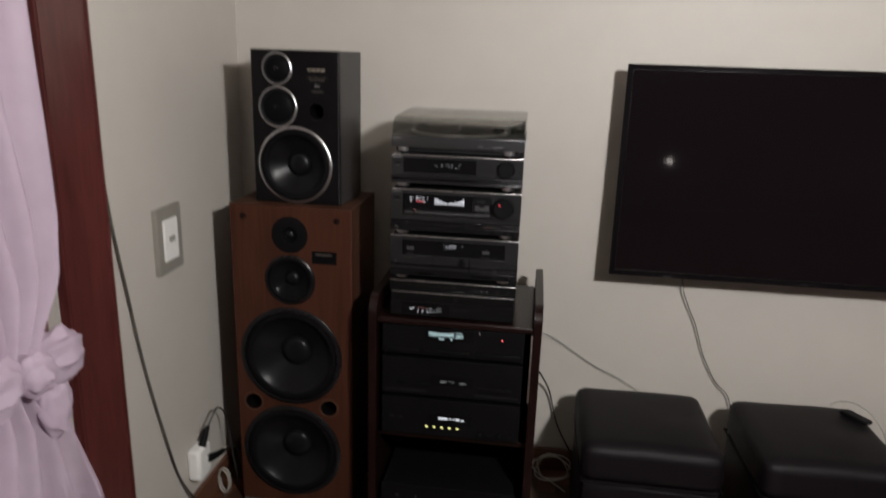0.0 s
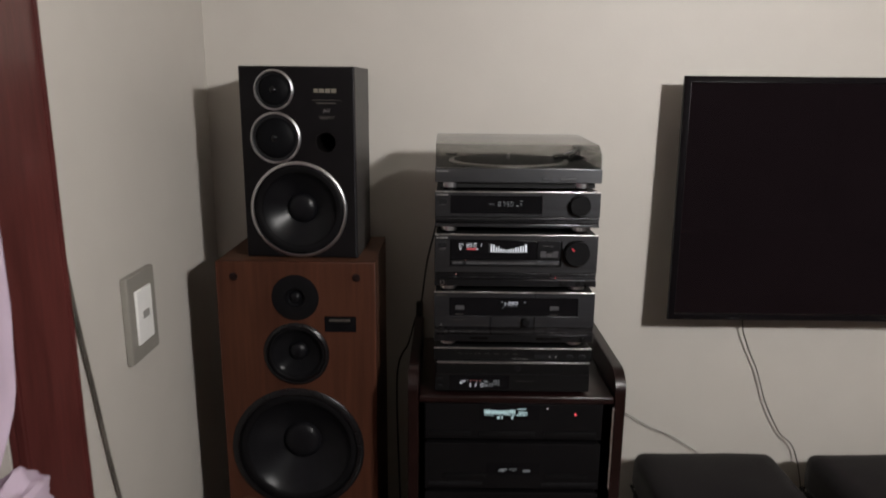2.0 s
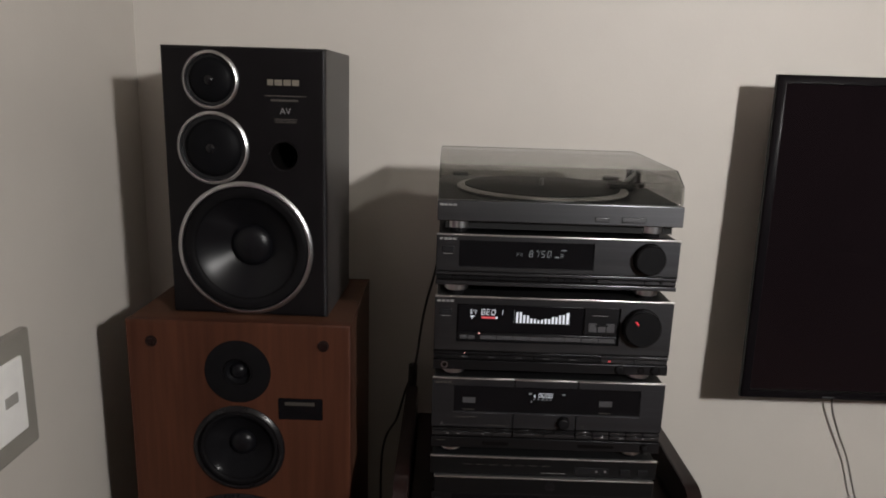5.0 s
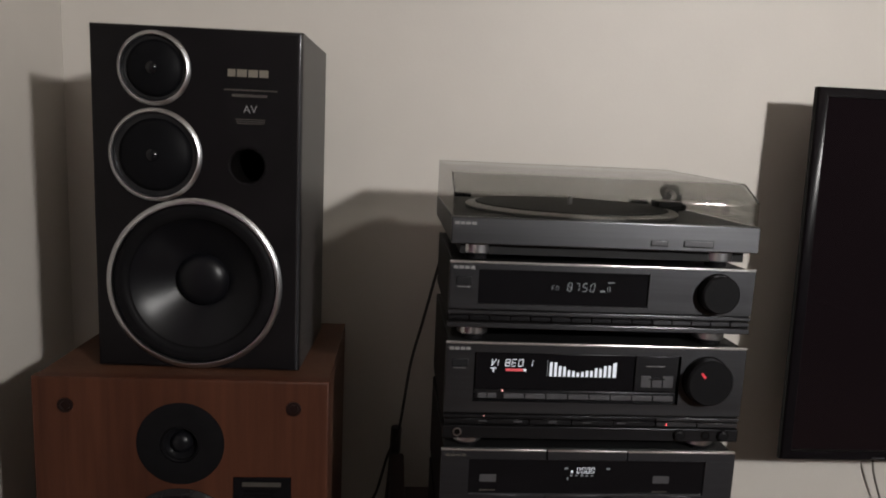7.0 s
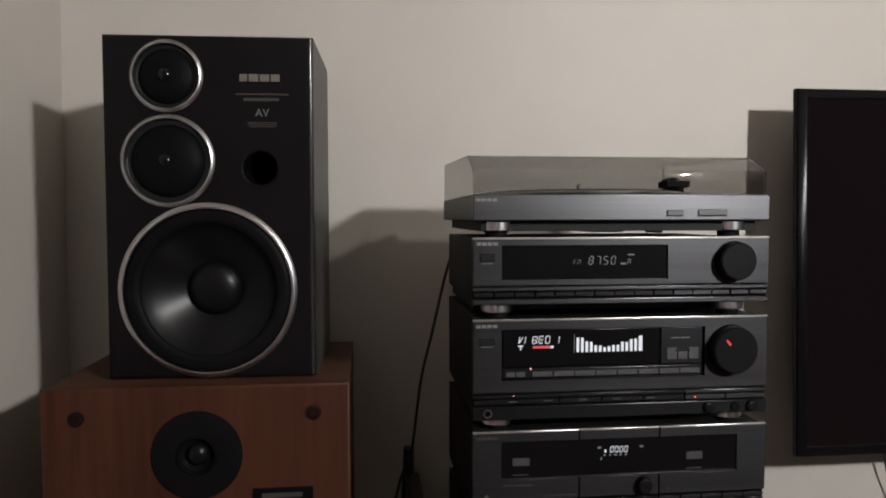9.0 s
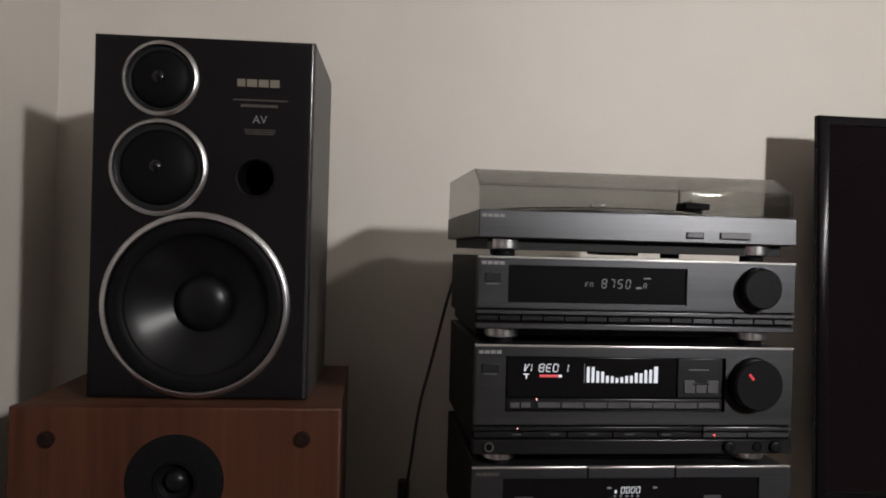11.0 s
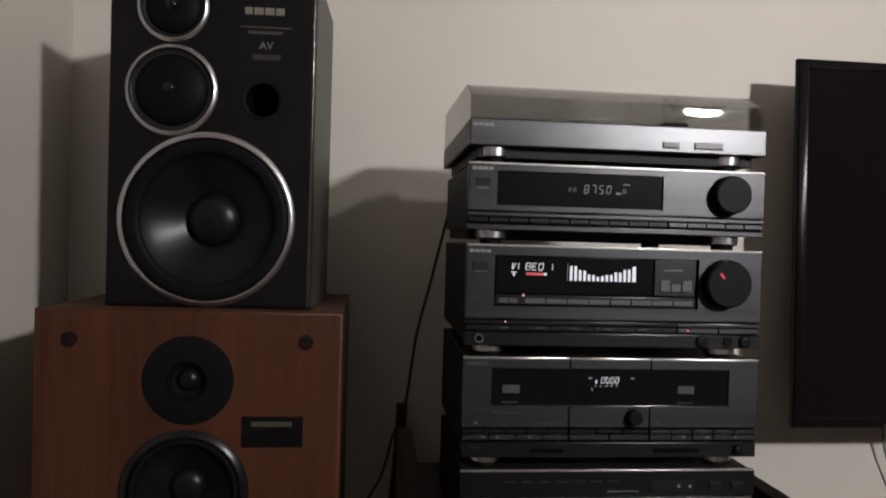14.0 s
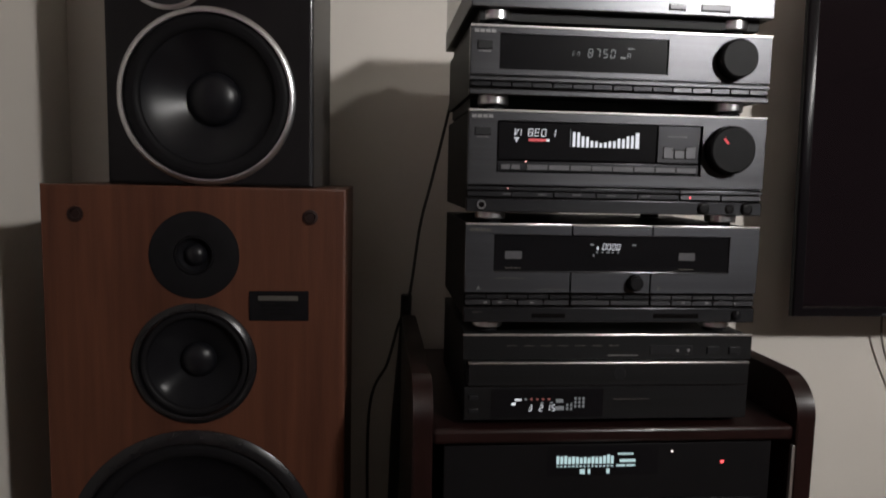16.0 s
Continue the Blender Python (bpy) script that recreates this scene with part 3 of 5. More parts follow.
part("edge_bead", tube([(SX1 - 0.0035, SY0 + 0.0015, SZ0 + 0.003), (SX1 - 0.0035, SY0 + 0.0015, 1.28), (SX1 - 0.0035, SY0 + 0.0015, SZ1 - 0.003)], 0.0028, 10, steps=2), M_BEAD, book, "glossy black rounded edge")
domed("tweeter", -0.771, 1.461, DB, 0.0478, 0.0052, book, "chrome-ringed tweeter")
domed("midrange", -0.771, 1.349, DB, 0.0615, 0.0055, book, "chrome-ringed midrange driver")
driver("woofer", -0.721, 1.1755, DB, 0.1185, 0.0078, M_CHROME, M_CONE, 0, 0.034, 0.037, book, "chrome-ringed woofer with black cone", 0.005, 0.022, 0.45)
pr = part("bass_port", lathe([(0.0255, 0), (0.0250, -0.0015), (0.023, -0.001), (0.0225, 0.0003)], -0.650, 1.3395, DB, 36), M_BAFFLE, book)
part("port_tube", lathe([(0.0235, -0.0004), (0.0215, 0.004), (0.0215, 0.09), (0, 0.09)], -0.650, 1.3395, DB, 36), M_HOLE, pr)
x = -0.676
for wdt in (0.0098, 0.0125, 0.0122, 0.0115):
    mark(book, "logo_block", x, x + wdt, 1.4553, 1.4647, DB, M_GOLDPRINT, "grey logo block")
    x += wdt + 0.0022
mark(book, "print_line", -0.681, -0.612, 1.4375, 1.4392, DB, M_PRINT)
mark(book, "print_line", -0.671, -0.625, 1.4295, 1.4330, DB, M_PRINT)
letters(book, "AV", -0.6560, 1.4090, 0.0105, DB - 0.0004, M_LOGO)
for k in range(3):
    mark(book, "print_line", -0.666 + 0.001 * k, -0.627 - 0.001 * k, 1.4000 - 0.0026 * k, 1.4012 - 0.0026 * k, DB, M_PRINT)

book.rotation_euler = (0, 0, radians(-1.9))
book.location.x += 0.0030


# ---------------------------------------------------------------- hi-fi rack
RX0, RX1, RY0, RY1 = -0.447, 0.055, 1.858, 2.262
rack = thing("hifi_rack", ((RX0 + RX1) / 2, (RY0 + RY1) / 2, 0), "dark mahogany wooden hi-fi rack with rounded side panels, full of components", "rack")


def side_profile():
    r, zt = 0.05, 0.834
    pts = [(RY1, 0.0), (RY1, zt)]
    pts += [(RY0 + r - r * math.sin(a), zt - r + r * math.cos(a)) for a in np.linspace(0, math.pi / 2, 22)]
    return pts + [(RY0, 0.0)]


part("side_panel", prism_x(side_profile(), RX0, RX0 + 0.024, 0.0022), M_RACK, rack)
part("side_panel", prism_x(side_profile(), RX1 - 0.024, RX1, 0.0022), M_RACK, rack)
XI0, XI1 = RX0 + 0.024, RX1 - 0.024
part("top_shelf", box(XI0, XI1, RY0 + 0.004, RY1 - 0.006, 0.757, 0.7755, 0.005, 3), M_RACK, rack)
part("middle_shelf", box(XI0, XI1, RY0 + 0.034, RY1 - 0.006, 0.376, 0.392, 0.003), M_RACK, rack)
part("bottom_shelf", box(XI0, XI1, RY0 + 0.012, RY1 - 0.006, 0.052, 0.068, 0.003), M_RACK, rack)
part("kick_board", box(XI0, XI1, RY0 + 0.03, RY0 + 0.046, 0.0, 0.052), M_RACK, rack)
part("back_panel", box(XI0, XI1, RY1 - 0.006, RY1, 0.052, 0.757), M_RACK, rack)
part("hinge_strip", box(XI1 - 0.005, XI1 - 0.001, RY0 - 0.002, RY0 + 0.004, 0.545, 0.752, 0.0008), M_EDGE, rack, "thin bright metal door strip")

# ---------------------------------------------------------------- stacked components
FX0, FX1, FY = -0.388, -0.026, 1.874
CASE_Y1 = 2.135


def foot(parent, cx, cy, z0, z1, r=0.0185):
    zm = z0 + (z1 - z0) * 0.36
    part("foot", disc_z([(0, z1), (r - 0.001, z1), (r, z1 - 0.001), (r, zm + 0.0015), (r - 0.0015, zm), (0, zm)], cx, cy, 28), M_CHROME, parent, "silver disc foot")
    part("foot_pad", disc_z([(0, zm), (r * 0.7, zm), (r * 0.7, z0), (0, z0)], cx, cy, 20), M_RUBBER, parent, "black rubber pad")


def unit(name, z0, z1, zf, label, category="stereo component", x0=FX0, x1=FX1, fy=FY, depth=CASE_Y1, feet=True, fr=0.0185):
    root = thing(name, ((x0 + x1) / 2, (fy + depth) / 2, zf), label, category, "stacked stereo components")
    part("case", box(x0 + 0.003, x1 - 0.003, fy + 0.0085, depth, z0 + 0.001, z1 - 0.001, 0.001), M_CHASSIS, root, "black steel case")
    if feet:
        for cx in (x0 + 0.032, x1 - 0.040):
            foot(root, cx, fy + 0.024, zf, z0 + 0.001, fr)
        for cx in (x0 + 0.060, x1 - 0.060):
            foot(root, cx, depth - 0.06, zf, z0 + 0.001, fr)
    return root


def knob(parent, cx, cz, r, out, y=FY):
    k = part("knob", lathe([(r, 0.0), (r, -out * 0.85), (r - 0.002, -out), (0, -out)], cx, cz, y, 48), M_KNOB, parent, "round black knob")
    part("knob_ring", lathe([(r + 0.0014, 0.0), (r + 0.0014, -0.0012), (r - 0.0004, -0.0012)], cx, cz, y, 48), M_HOLE, k)
    return k


def logo(parent, x, z, y=FY, h=0.005, w=0.026, mat=None):
    step = w / 4
    for i in range(4):
        mark(parent, "logo_block", x + i * step, x + i * step + step * 0.80, z + 0.0004, z + h - 0.0004, y, mat or M_LOGO, "silver logo block", 0.0004)


def button_row(parent, x0, x1, z0, z1, count, y, mat, gap=0.0012):
    step = (x1 - x0) / count
    for i in range(count):
        part("button", box(x0 + i * step + gap / 2, x0 + (i + 1) * step - gap / 2, y - 0.0016, y + 0.002, z0, z1, 0.0005, 1), mat, parent)


# tuner
tun = unit("radio_tuner", 1.1715, 1.249, 1.1545, "grey aluminium radio tuner with lit black display window", "tuner")
part("underside", box(FX0 + 0.008, FX1 - 0.008, FY + 0.052, CASE_Y1 - 0.004, 1.1595, 1.1735), M_CHASSIS, tun, "black steel underside")
part("fascia", frame_plate(FX0, FX1, 1.194, 1.249, FY, FY + 0.008, -0.354, -0.153, 1.2005, 1.241), M_FASCIA, tun, "brushed grey front panel")
part("edge_strip", box(FX0, FX1, FY - 0.0008, FY + 0.004, 1.2478, 1.2502, 0.0006), M_EDGE, tun)
disp = part("display", box(-0.3545, -0.1525, FY + 0.0025, FY + 0.008, 1.200, 1.2415), M_GLASSBLK, tun, "black display window")
write(disp, "FM", -0.268, 1.2185, 0.0028, 0.0048, 0.0052, FY + 0.0022, M_LIT_DIM)
write(disp, "8750", -0.2495, 1.2180, 0.0046, 0.0092, 0.0090, FY + 0.0022, M_LIT_DIM)
mark(disp, "unit_sign", -0.2105, -0.2045, 1.2175, 1.2195, FY + 0.0024, M_LIT_DIM)
mark(disp, "tuned_sign", -0.202, -0.194, 1.2285, 1.2298, FY + 0.0024, M_LIT_DIM)
write(disp, "R", -0.2025, 1.2178, 0.0034, 0.0058, 0.006, FY + 0.0022, M_LIT_DIM)
part("power_button", box(-0.3795, -0.3620, FY - 0.0015, FY + 0.002, 1.2225, 1.2320, 0.0006), M_BTN_DK, tun)
mark(tun, "print_line", -0.378, -0.364, 1.2195, 1.2203, FY, M_LOGO)
logo(tun, -0.3835, 1.2405, h=0.0045)
knob(tun, -0.0715, 1.2210, 0.0225, 0.014)
part("button_channel", box(FX0 + 0.001, FX1 - 0.001, FY + 0.004, FY + 0.010, 1.177, 1.194), M_HOLE, tun)
part("strip", box(FX0, FX1, FY + 0.0005, FY + 0.008, 1.1878, 1.1920, 0.0006), M_FASCIA, tun)
button_row(tun, FX0 + 0.001, -0.146, 1.1808, 1.1862, 10, FY + 0.0025, M_FASCIA_DK)
button_row(tun, -0.1455, FX1 - 0.001, 1.1808, 1.1862, 5, FY + 0.002, M_FASCIA)
part("lower_lip", box(FX0, FX1, FY + 0.0005, FY + 0.010, 1.1715, 1.1780, 0.0012), M_FASCIA, tun)

# amplifier
amp = unit("stereo_amplifier", 1.036, 1.1545, 1.0215, "grey aluminium stereo amplifier with lit spectrum display and large knob", "amplifier")
part("fascia", frame_plate(FX0, FX1, 1.068, 1.1535, FY, FY + 0.008, -0.354, -0.1055, 1.0825, 1.1425), M_FASCIA, amp, "brushed grey front panel")
part("edge_strip", box(FX0, FX1, FY - 0.0008, FY + 0.004, 1.1524, 1.1548, 0.0006), M_EDGE, amp)
disp = part("display", box(-0.3545, -0.105, FY + 0.0055, FY + 0.010, 1.082, 1.143), M_GLASSBLK, amp, "black display window")
part("display_pane", box(-0.352, -0.161, FY + 0.003, FY + 0.0058, 1.0975, 1.1415, 0.001), M_GLASSBLK, amp)
Y3 = FY + 0.0026
part("digit", vee(-0.3335, 1.1255, 0.0052, 0.0080, Y3), M_LIT, disp, smooth=False)
write(disp, "I", -0.3268, 1.1255, 0.0010, 0.0080, 0.007, Y3)
write(disp, "DEO", -0.3170, 1.1255, 0.0050, 0.0080, 0.0078, Y3)
write(disp, "1", -0.2880, 1.1255, 0.0030, 0.0080, 0.007, Y3)
mark(disp, "antenna_sign", -0.3340, -0.3275, 1.1220, 1.1232, Y3 + 0.0002, M_LIT)
mark(disp, "antenna_mast", -0.3315, -0.3300, 1.1180, 1.1222, Y3 + 0.0002, M_LIT)
mark(disp, "level_bar", -0.3160, -0.2955, 1.1195, 1.1222, Y3 + 0.0002, M_LIT_RED, "red level bar")
mark(disp, "level_end", -0.2950, -0.2915, 1.1195, 1.1222, Y3 + 0.0002, M_LIT)
heights = (0.017, 0.017, 0.0125, 0.012, 0.0075, 0.007, 0.005, 0.006, 0.0075, 0.0075, 0.011, 0.0105, 0.014, 0.0145, 0.018)
for i, hgt in enumerate(heights):
    mark(disp, "spectrum_bar", -0.2635 + i * 0.00545, -0.2604 + i * 0.00545 + (0.0012 if i == 14 else 0), 1.1140, 1.1140 + hgt, Y3 + 0.0002, M_LIT)
mark(disp, "scale_line", -0.2665, -0.2660, 1.1135, 1.1345, Y3 + 0.0002, M_LIT_DIM)
pan = part("source_panel", box(-0.1595, -0.1075, FY + 0.003, FY + 0.0058, 1.0975, 1.1415, 0.0008), M_FASCIA_DK, amp, "dark blue-grey switch panel")
mark(pan, "print_line", -0.147, -0.124, 1.1285, 1.1292, FY + 0.003, M_LOGO)
for i in range(3):
    part("switch_key", box(-0.1525 + i * 0.0135, -0.1400 + i * 0.0135, FY + 0.0012, FY + 0.004, 1.1030, 1.1170 - 0.003 * (i == 1), 0.0006, 1), M_BTN, pan)
part("key_bridge", box(-0.1430, -0.1230, FY + 0.0008, FY + 0.004, 1.1125, 1.1140, 0.0003, 1), M_BTN_DK, pan)
part("key_strip", box(-0.352, -0.1075, FY + 0.0030, FY + 0.0058, 1.0842, 1.0955, 0.0008), M_FASCIA_DK, amp)
button_row(amp, -0.3490, -0.3250, 1.0860, 1.0920, 2, FY + 0.0030, M_BTN)
button_row(amp, -0.3180, -0.1105, 1.0860, 1.0920, 8, FY + 0.0030, M_BTN)
mark(amp, "indicator", -0.3195, -0.3180, 1.0945, 1.0965, FY + 0.0024, M_LED_PINK, "small lit indicator")
part("power_button", box(-0.3805, -0.3615, FY - 0.0015, FY + 0.002, 1.1250, 1.1340, 0.0006), M_BTN_DK, amp)
mark(amp, "print_line", -0.378, -0.364, 1.1225, 1.1233, FY, M_LOGO)
logo(amp, -0.3840, 1.1445, h=0.0045)
kn = knob(amp, -0.0735, 1.1145, 0.0280, 0.015)
kb = box(-0.0013, 0.0013, -0.0004, 0.0004, -0.0038, 0.0038)
bmesh.ops.transform(kb, matrix=pose(-0.0835, FY - 0.0152, 1.1245, 0, -42, 0), verts=kb.verts)
part("pointer", kb, M_REDMARK, kn, "red pointer mark")
part("button_channel", box(FX0 + 0.001, FX1 - 0.001, FY + 0.004, FY + 0.010, 1.052, 1.068), M_HOLE, amp)
part("strip", box(FX0, -0.130, FY + 0.0010, FY + 0.008, 1.0615, 1.0655, 0.0006), M_FASCIA_DK, amp)
part("strip", box(-0.1295, FX1, FY + 0.0005, FY + 0.008, 1.0615, 1.0655, 0.0006), M_FASCIA, amp)
button_row(amp, FX0 + 0.001, -0.130, 1.0540, 1.0600, 5, FY + 0.0030, M_FASCIA_DK)
button_row(amp, -0.1295, FX1 - 0.001, 1.0540, 1.0600, 2, FY + 0.0020, M_FASCIA)
for i in range(5):
    mark(amp, "key_mark", -0.345 + 0.042 * i, -0.335 + 0.042 * i, 1.0565, 1.0582, FY + 0.0012, M_BTN)
mark(amp, "indicator", -0.3400, -0.3388, 1.0632, 1.0648, FY + 0.0010, M_LED_PINK, "small lit indicator")
mark(amp, "indicator", -0.1175, -0.1162, 1.0560, 1.0578, FY + 0.0003, M_LED_RED, "small red indicator")
part("lower_panel", box(FX0, FX1, FY, FY + 0.010, 1.036, 1.0520, 0.0012), M_FASCIA_DK, amp)
jk = part("headphone_jack", lathe([(0.0052, 0), (0.0052, -0.0014), (0.0038, -0.0014), (0.0034, 0.0006), (0, 0.0006)], -0.3705, 1.0445, FY - 0.0008, 24), M_CHROME, amp)
part("jack_hole", lathe([(0.0036, -0.0006), (0, -0.0006)], -0.3705, 1.0445, FY - 0.0008, 24), M_HOLE, jk)
for px, r in ((-0.100, 0.0062), (-0.067, 0.0040), (-0.0455, 0.0062)):
    knob(amp, px, 1.0440, r, 0.004 if r > 0.005 else 0.001)

def band_plate(x0, x1, z0, z1, y0, y1, hz0, hz1, left=None, right=None):
    """A panel with a window band across it, closed at the sides only where given."""
    own = box(x0, x1, y0, y1, z0, hz0, 0.0006, 1)
    box(x0, x1, y0, y1, hz1, z1, 0.0006, 1, bm=own)
    if left is not None:
        box(x0, left, y0 + 0.0001, y1, hz0 - 0.001, hz1 + 0.001, bm=own)
    if right is not None:
        box(right, x1, y0 + 0.0001, y1, hz0 - 0.001, hz1 + 0.001, bm=own)
    return own


# double cassette deck
tape = unit("cassette_deck", 0.904, 1.0225, 0.8905, "dark grey double cassette deck with lit counter", "cassette deck")
D1, D2 = -0.2600, -0.1610
for a, bx in ((FX0, D1 - 0.0006), (D1 + 0.0006, D2 - 0.0006), (D2 + 0.0006, FX1)):
    part("edge_strip", box(a, bx, FY - 0.0008, FY + 0.004, 1.0205, 1.0227, 0.0006), M_EDGE, tape)
part("left_door", band_plate(FX0, D1 - 0.0006, 0.940, 1.0212, FY, FY + 0.008, 0.9645, 1.0095, left=-0.354), M_FASCIA_MID, tape, "grey cassette door with dark window")
part("centre_panel", band_plate(D1 + 0.0006, D2 - 0.0006, 0.940, 1.0212, FY, FY + 0.008, 0.9645, 1.0095), M_FASCIA_MID, tape)
part("right_door", band_plate(D2 + 0.0006, FX1, 0.940, 1.0212, FY, FY + 0.008, 0.9645, 1.0095, right=-0.0625), M_FASCIA_MID, tape, "grey cassette door with dark window")
disp = part("display", box(-0.3545, -0.062, FY + 0.0020, FY + 0.008, 0.964, 1.010), M_GLASSBLK, tape, "black display window")
write(disp, "0000", -0.2215, 0.9925, 0.0036, 0.0068, 0.0058, FY + 0.0018)
mark(disp, "play_sign", -0.2370, -0.2325, 0.9975, 0.9995, FY + 0.0018, M_LIT_DIM)
mark(disp, "play_sign", -0.1850, -0.1805, 0.9975, 0.9995, FY + 0.0018, M_LIT_DIM)
mark(disp, "deck_sign", -0.2285, -0.2265, 0.9925, 0.9960, FY + 0.0018, M_LIT)
mark(disp, "deck_sign", -0.2330, -0.2315, 0.9835, 0.9870, FY + 0.0018, M_LIT_DIM)
for i in range(5):
    mark(disp, "mode_sign", -0.2295 + 0.0065 * i, -0.2270 + 0.0065 * i + (0.001 if i == 2 else 0), 0.9885, 0.9902, FY + 0.0018, M_LIT_DIM)
for a in (-0.3400, -0.1260):
    mark(disp, "cassette_window", a, a + 0.0200, 0.9805, 0.9895, FY + 0.0018, M_BTN, "pale cassette window")
    mark(disp, "print_line", a, a + 0.0190, 0.9690, 0.9700, FY + 0.0018, M_PRINT)
part("window_lip", box(-0.354, -0.0625, FY - 0.0004, FY + 0.003, 0.9645, 0.9662, 0.0007), M_BEAD, tape, "glossy lower window edge")
logo(tape, -0.3830, 1.0128, h=0.0042, mat=M_PRINT)
letters(tape, "A", -0.3735, 0.9435, 0.0048, FY - 0.0004, M_LOGO)
letters(tape, "B", -0.1520, 0.9435, 0.0048, FY - 0.0004, M_PRINT)
mark(tape, "print_line", -0.3520, -0.3170, 0.9570, 0.9578, FY, M_PRINT)
mark(tape, "print_line", -0.3020, -0.2660, 0.9440, 0.9446, FY, M_PRINT)
knob(tape, -0.1812, 0.9528, 0.0088, 0.010)
part("button_channel", box(FX0 + 0.001, FX1 - 0.001, FY + 0.004, FY + 0.010, 0.922, 0.940), M_HOLE, tape)
button_row(tape, FX0 + 0.001, D1, 0.9325, 0.9372, 5, FY + 0.0020, M_FASCIA_DK)
button_row(tape, D1 + 0.001, D2, 0.9325, 0.9372, 3, FY + 0.0020, M_FASCIA_DK)
button_row(tape, D2 + 0.001, FX1 - 0.001, 0.9325, 0.9372, 5, FY + 0.0018, M_FASCIA)
button_row(tape, FX0 + 0.001, D1, 0.9250, 0.9310, 4, FY + 0.0020, M_FASCIA)
button_row(tape, D1 + 0.001, D2, 0.9250, 0.9310, 2, FY + 0.0018, M_FASCIA)
button_row(tape, D2 + 0.001, FX1 - 0.001, 0.9250, 0.9310, 5, FY + 0.0018, M_FASCIA)
for i, px in enumerate((-0.364, -0.347, -0.308, -0.12, -0.09, -0.055)):
    mark(tape, "key_mark", px, px + 0.004, 0.9275, 0.9290, FY, M_LOGO)
part("lower_panel", box(FX0, FX1, FY + 0.0002, FY + 0.010, 0.904, 0.9220, 0.0012), M_FASCIA_DK, tape)
for a, bx in ((-0.306, -0.265), (-0.155, -0.098)):
    part("slide_slot", box(a, bx, FY - 0.0006, FY + 0.002, 0.9095, 0.9150, 0.0004, 1), M_HOLE, tape)
mark(tape, "print_line", -0.378, -0.366, 0.9160, 0.9168, FY, M_PRINT)
knob(tape, -0.0500, 0.9135, 0.0045, 0.006)

# disc changer
cdp = unit("disc_player", 0.783, 0.889, 0.7755, "black multi-disc player with lit track display, on the rack top", "disc player", fr=0.008)
part("upper_panel", box(FX0, FX1, FY, FY + 0.008, 0.8575, 0.8885, 0.001), M_CHARCOAL, cdp)
part("edge_strip", box(FX0, FX1, FY - 0.0008, FY + 0.004, 0.8875, 0.8895, 0.0006), M_EDGE, cdp)
tray = part("disc_tray", box(FX0 + 0.007, FX1 - 0.004, FY - 0.004, FY + 0.006, 0.8265, 0.8550, 0.0012), M_CHARCOAL, cdp, "dark disc tray front")
part("edge_strip", box(FX0 + 0.007, FX1 - 0.004, FY - 0.0048, FY + 0.003, 0.8538, 0.8558, 0.0006), M_EDGE, tray)
part("tray_badge", lathe([(0.008, 0), (0.0075, -0.0005), (0, -0.0005)], -0.195, 0.842, FY - 0.0040, 28), M_FASCIA_DK, tray)
part("lower_panel", box(FX0 + 0.003, FX1 - 0.002, FY, FY + 0.008, 0.783, 0.8255, 0.001), M_CHARCOAL, cdp)
part("edge_strip", box(FX0 + 0.007, FX1 - 0.004, FY - 0.0006, FY + 0.003, 0.8245, 0.8256, 0.0004), M_FASCIA, cdp)
disp = part("display", box(-0.352, -0.213, FY - 0.0006, FY + 0.006, 0.786, 0.8215), M_GLASSBLK, cdp, "black display window")
Y5 = FY - 0.0012
mark(disp, "play_sign", -0.3270, -0.3220, 0.8020, 0.8050, Y5, M_LIT)
mark(disp, "disc_sign", -0.3230, -0.3150, 0.8075, 0.8095, Y5, M_LIT)
for i in range(5):
    mark(disp, "disc_number", -0.3110 + 0.0072 * i, -0.3082 + 0.0072 * i, 0.8082, 0.8102, Y5, M_LIT_REDDIM if i else M_LIT_DIM)
write(disp, "3", -0.3060, 0.7945, 0.0036, 0.0072, 0.007, Y5)
write(disp, "2", -0.2925, 0.7945, 0.0036, 0.0072, 0.007, Y5)
write(disp, "15", -0.2835, 0.7945, 0.0036, 0.0072, 0.0062, Y5)
mark(disp, "track_sign", -0.2910, -0.2870, 0.8038, 0.8052, Y5, M_LIT_DIM)
mark(disp, "track_sign", -0.2795, -0.2755, 0.8038, 0.8052, Y5, M_LIT_DIM)
mark(disp, "mode_frame", -0.2720, -0.2630, 0.8050, 0.8090, Y5, M_LIT_DIM)
mark(disp, "mode_frame", -0.2725, -0.2620, 0.7955, 0.8000, Y5, M_LIT_DIM)
for i in range(5):
    for j in range(3):
        if i > 1 or j > 0:
            mark(disp, "track_number", -0.2590 + 0.0050 * i, -0.2565 + 0.0050 * i, 0.7985 + 0.0048 * (2 - j) - (0.003 if i < 2 else 0), 0.8015 + 0.0048 * (2 - j) - (0.003 if i < 2 else 0), Y5, M_LIT_DIM)
part("key_plate", box(-0.1570, -0.1030, FY - 0.0010, FY + 0.002, 0.8640, 0.8755, 0.0005, 1), M_BTN_DK, cdp)
for px in (-0.122, -0.108):
    mark(cdp, "key_mark", px - 0.0015, px + 0.0015, 0.8680, 0.8710, FY - 0.0012, M_LOGO)
for a, bx in ((-0.0840, -0.0690), (-0.0560, -0.0410)):
    part("button", box(a, bx, FY - 0.0022, FY + 0.002, 0.8655, 0.8740, 0.0008), M_BTN_DK, cdp)
for i in range(7):
    mark(cdp, "print_line", -0.335 + 0.021 * i, -0.322 + 0.021 * i, 0.8750, 0.8757, FY, M_PRINT)
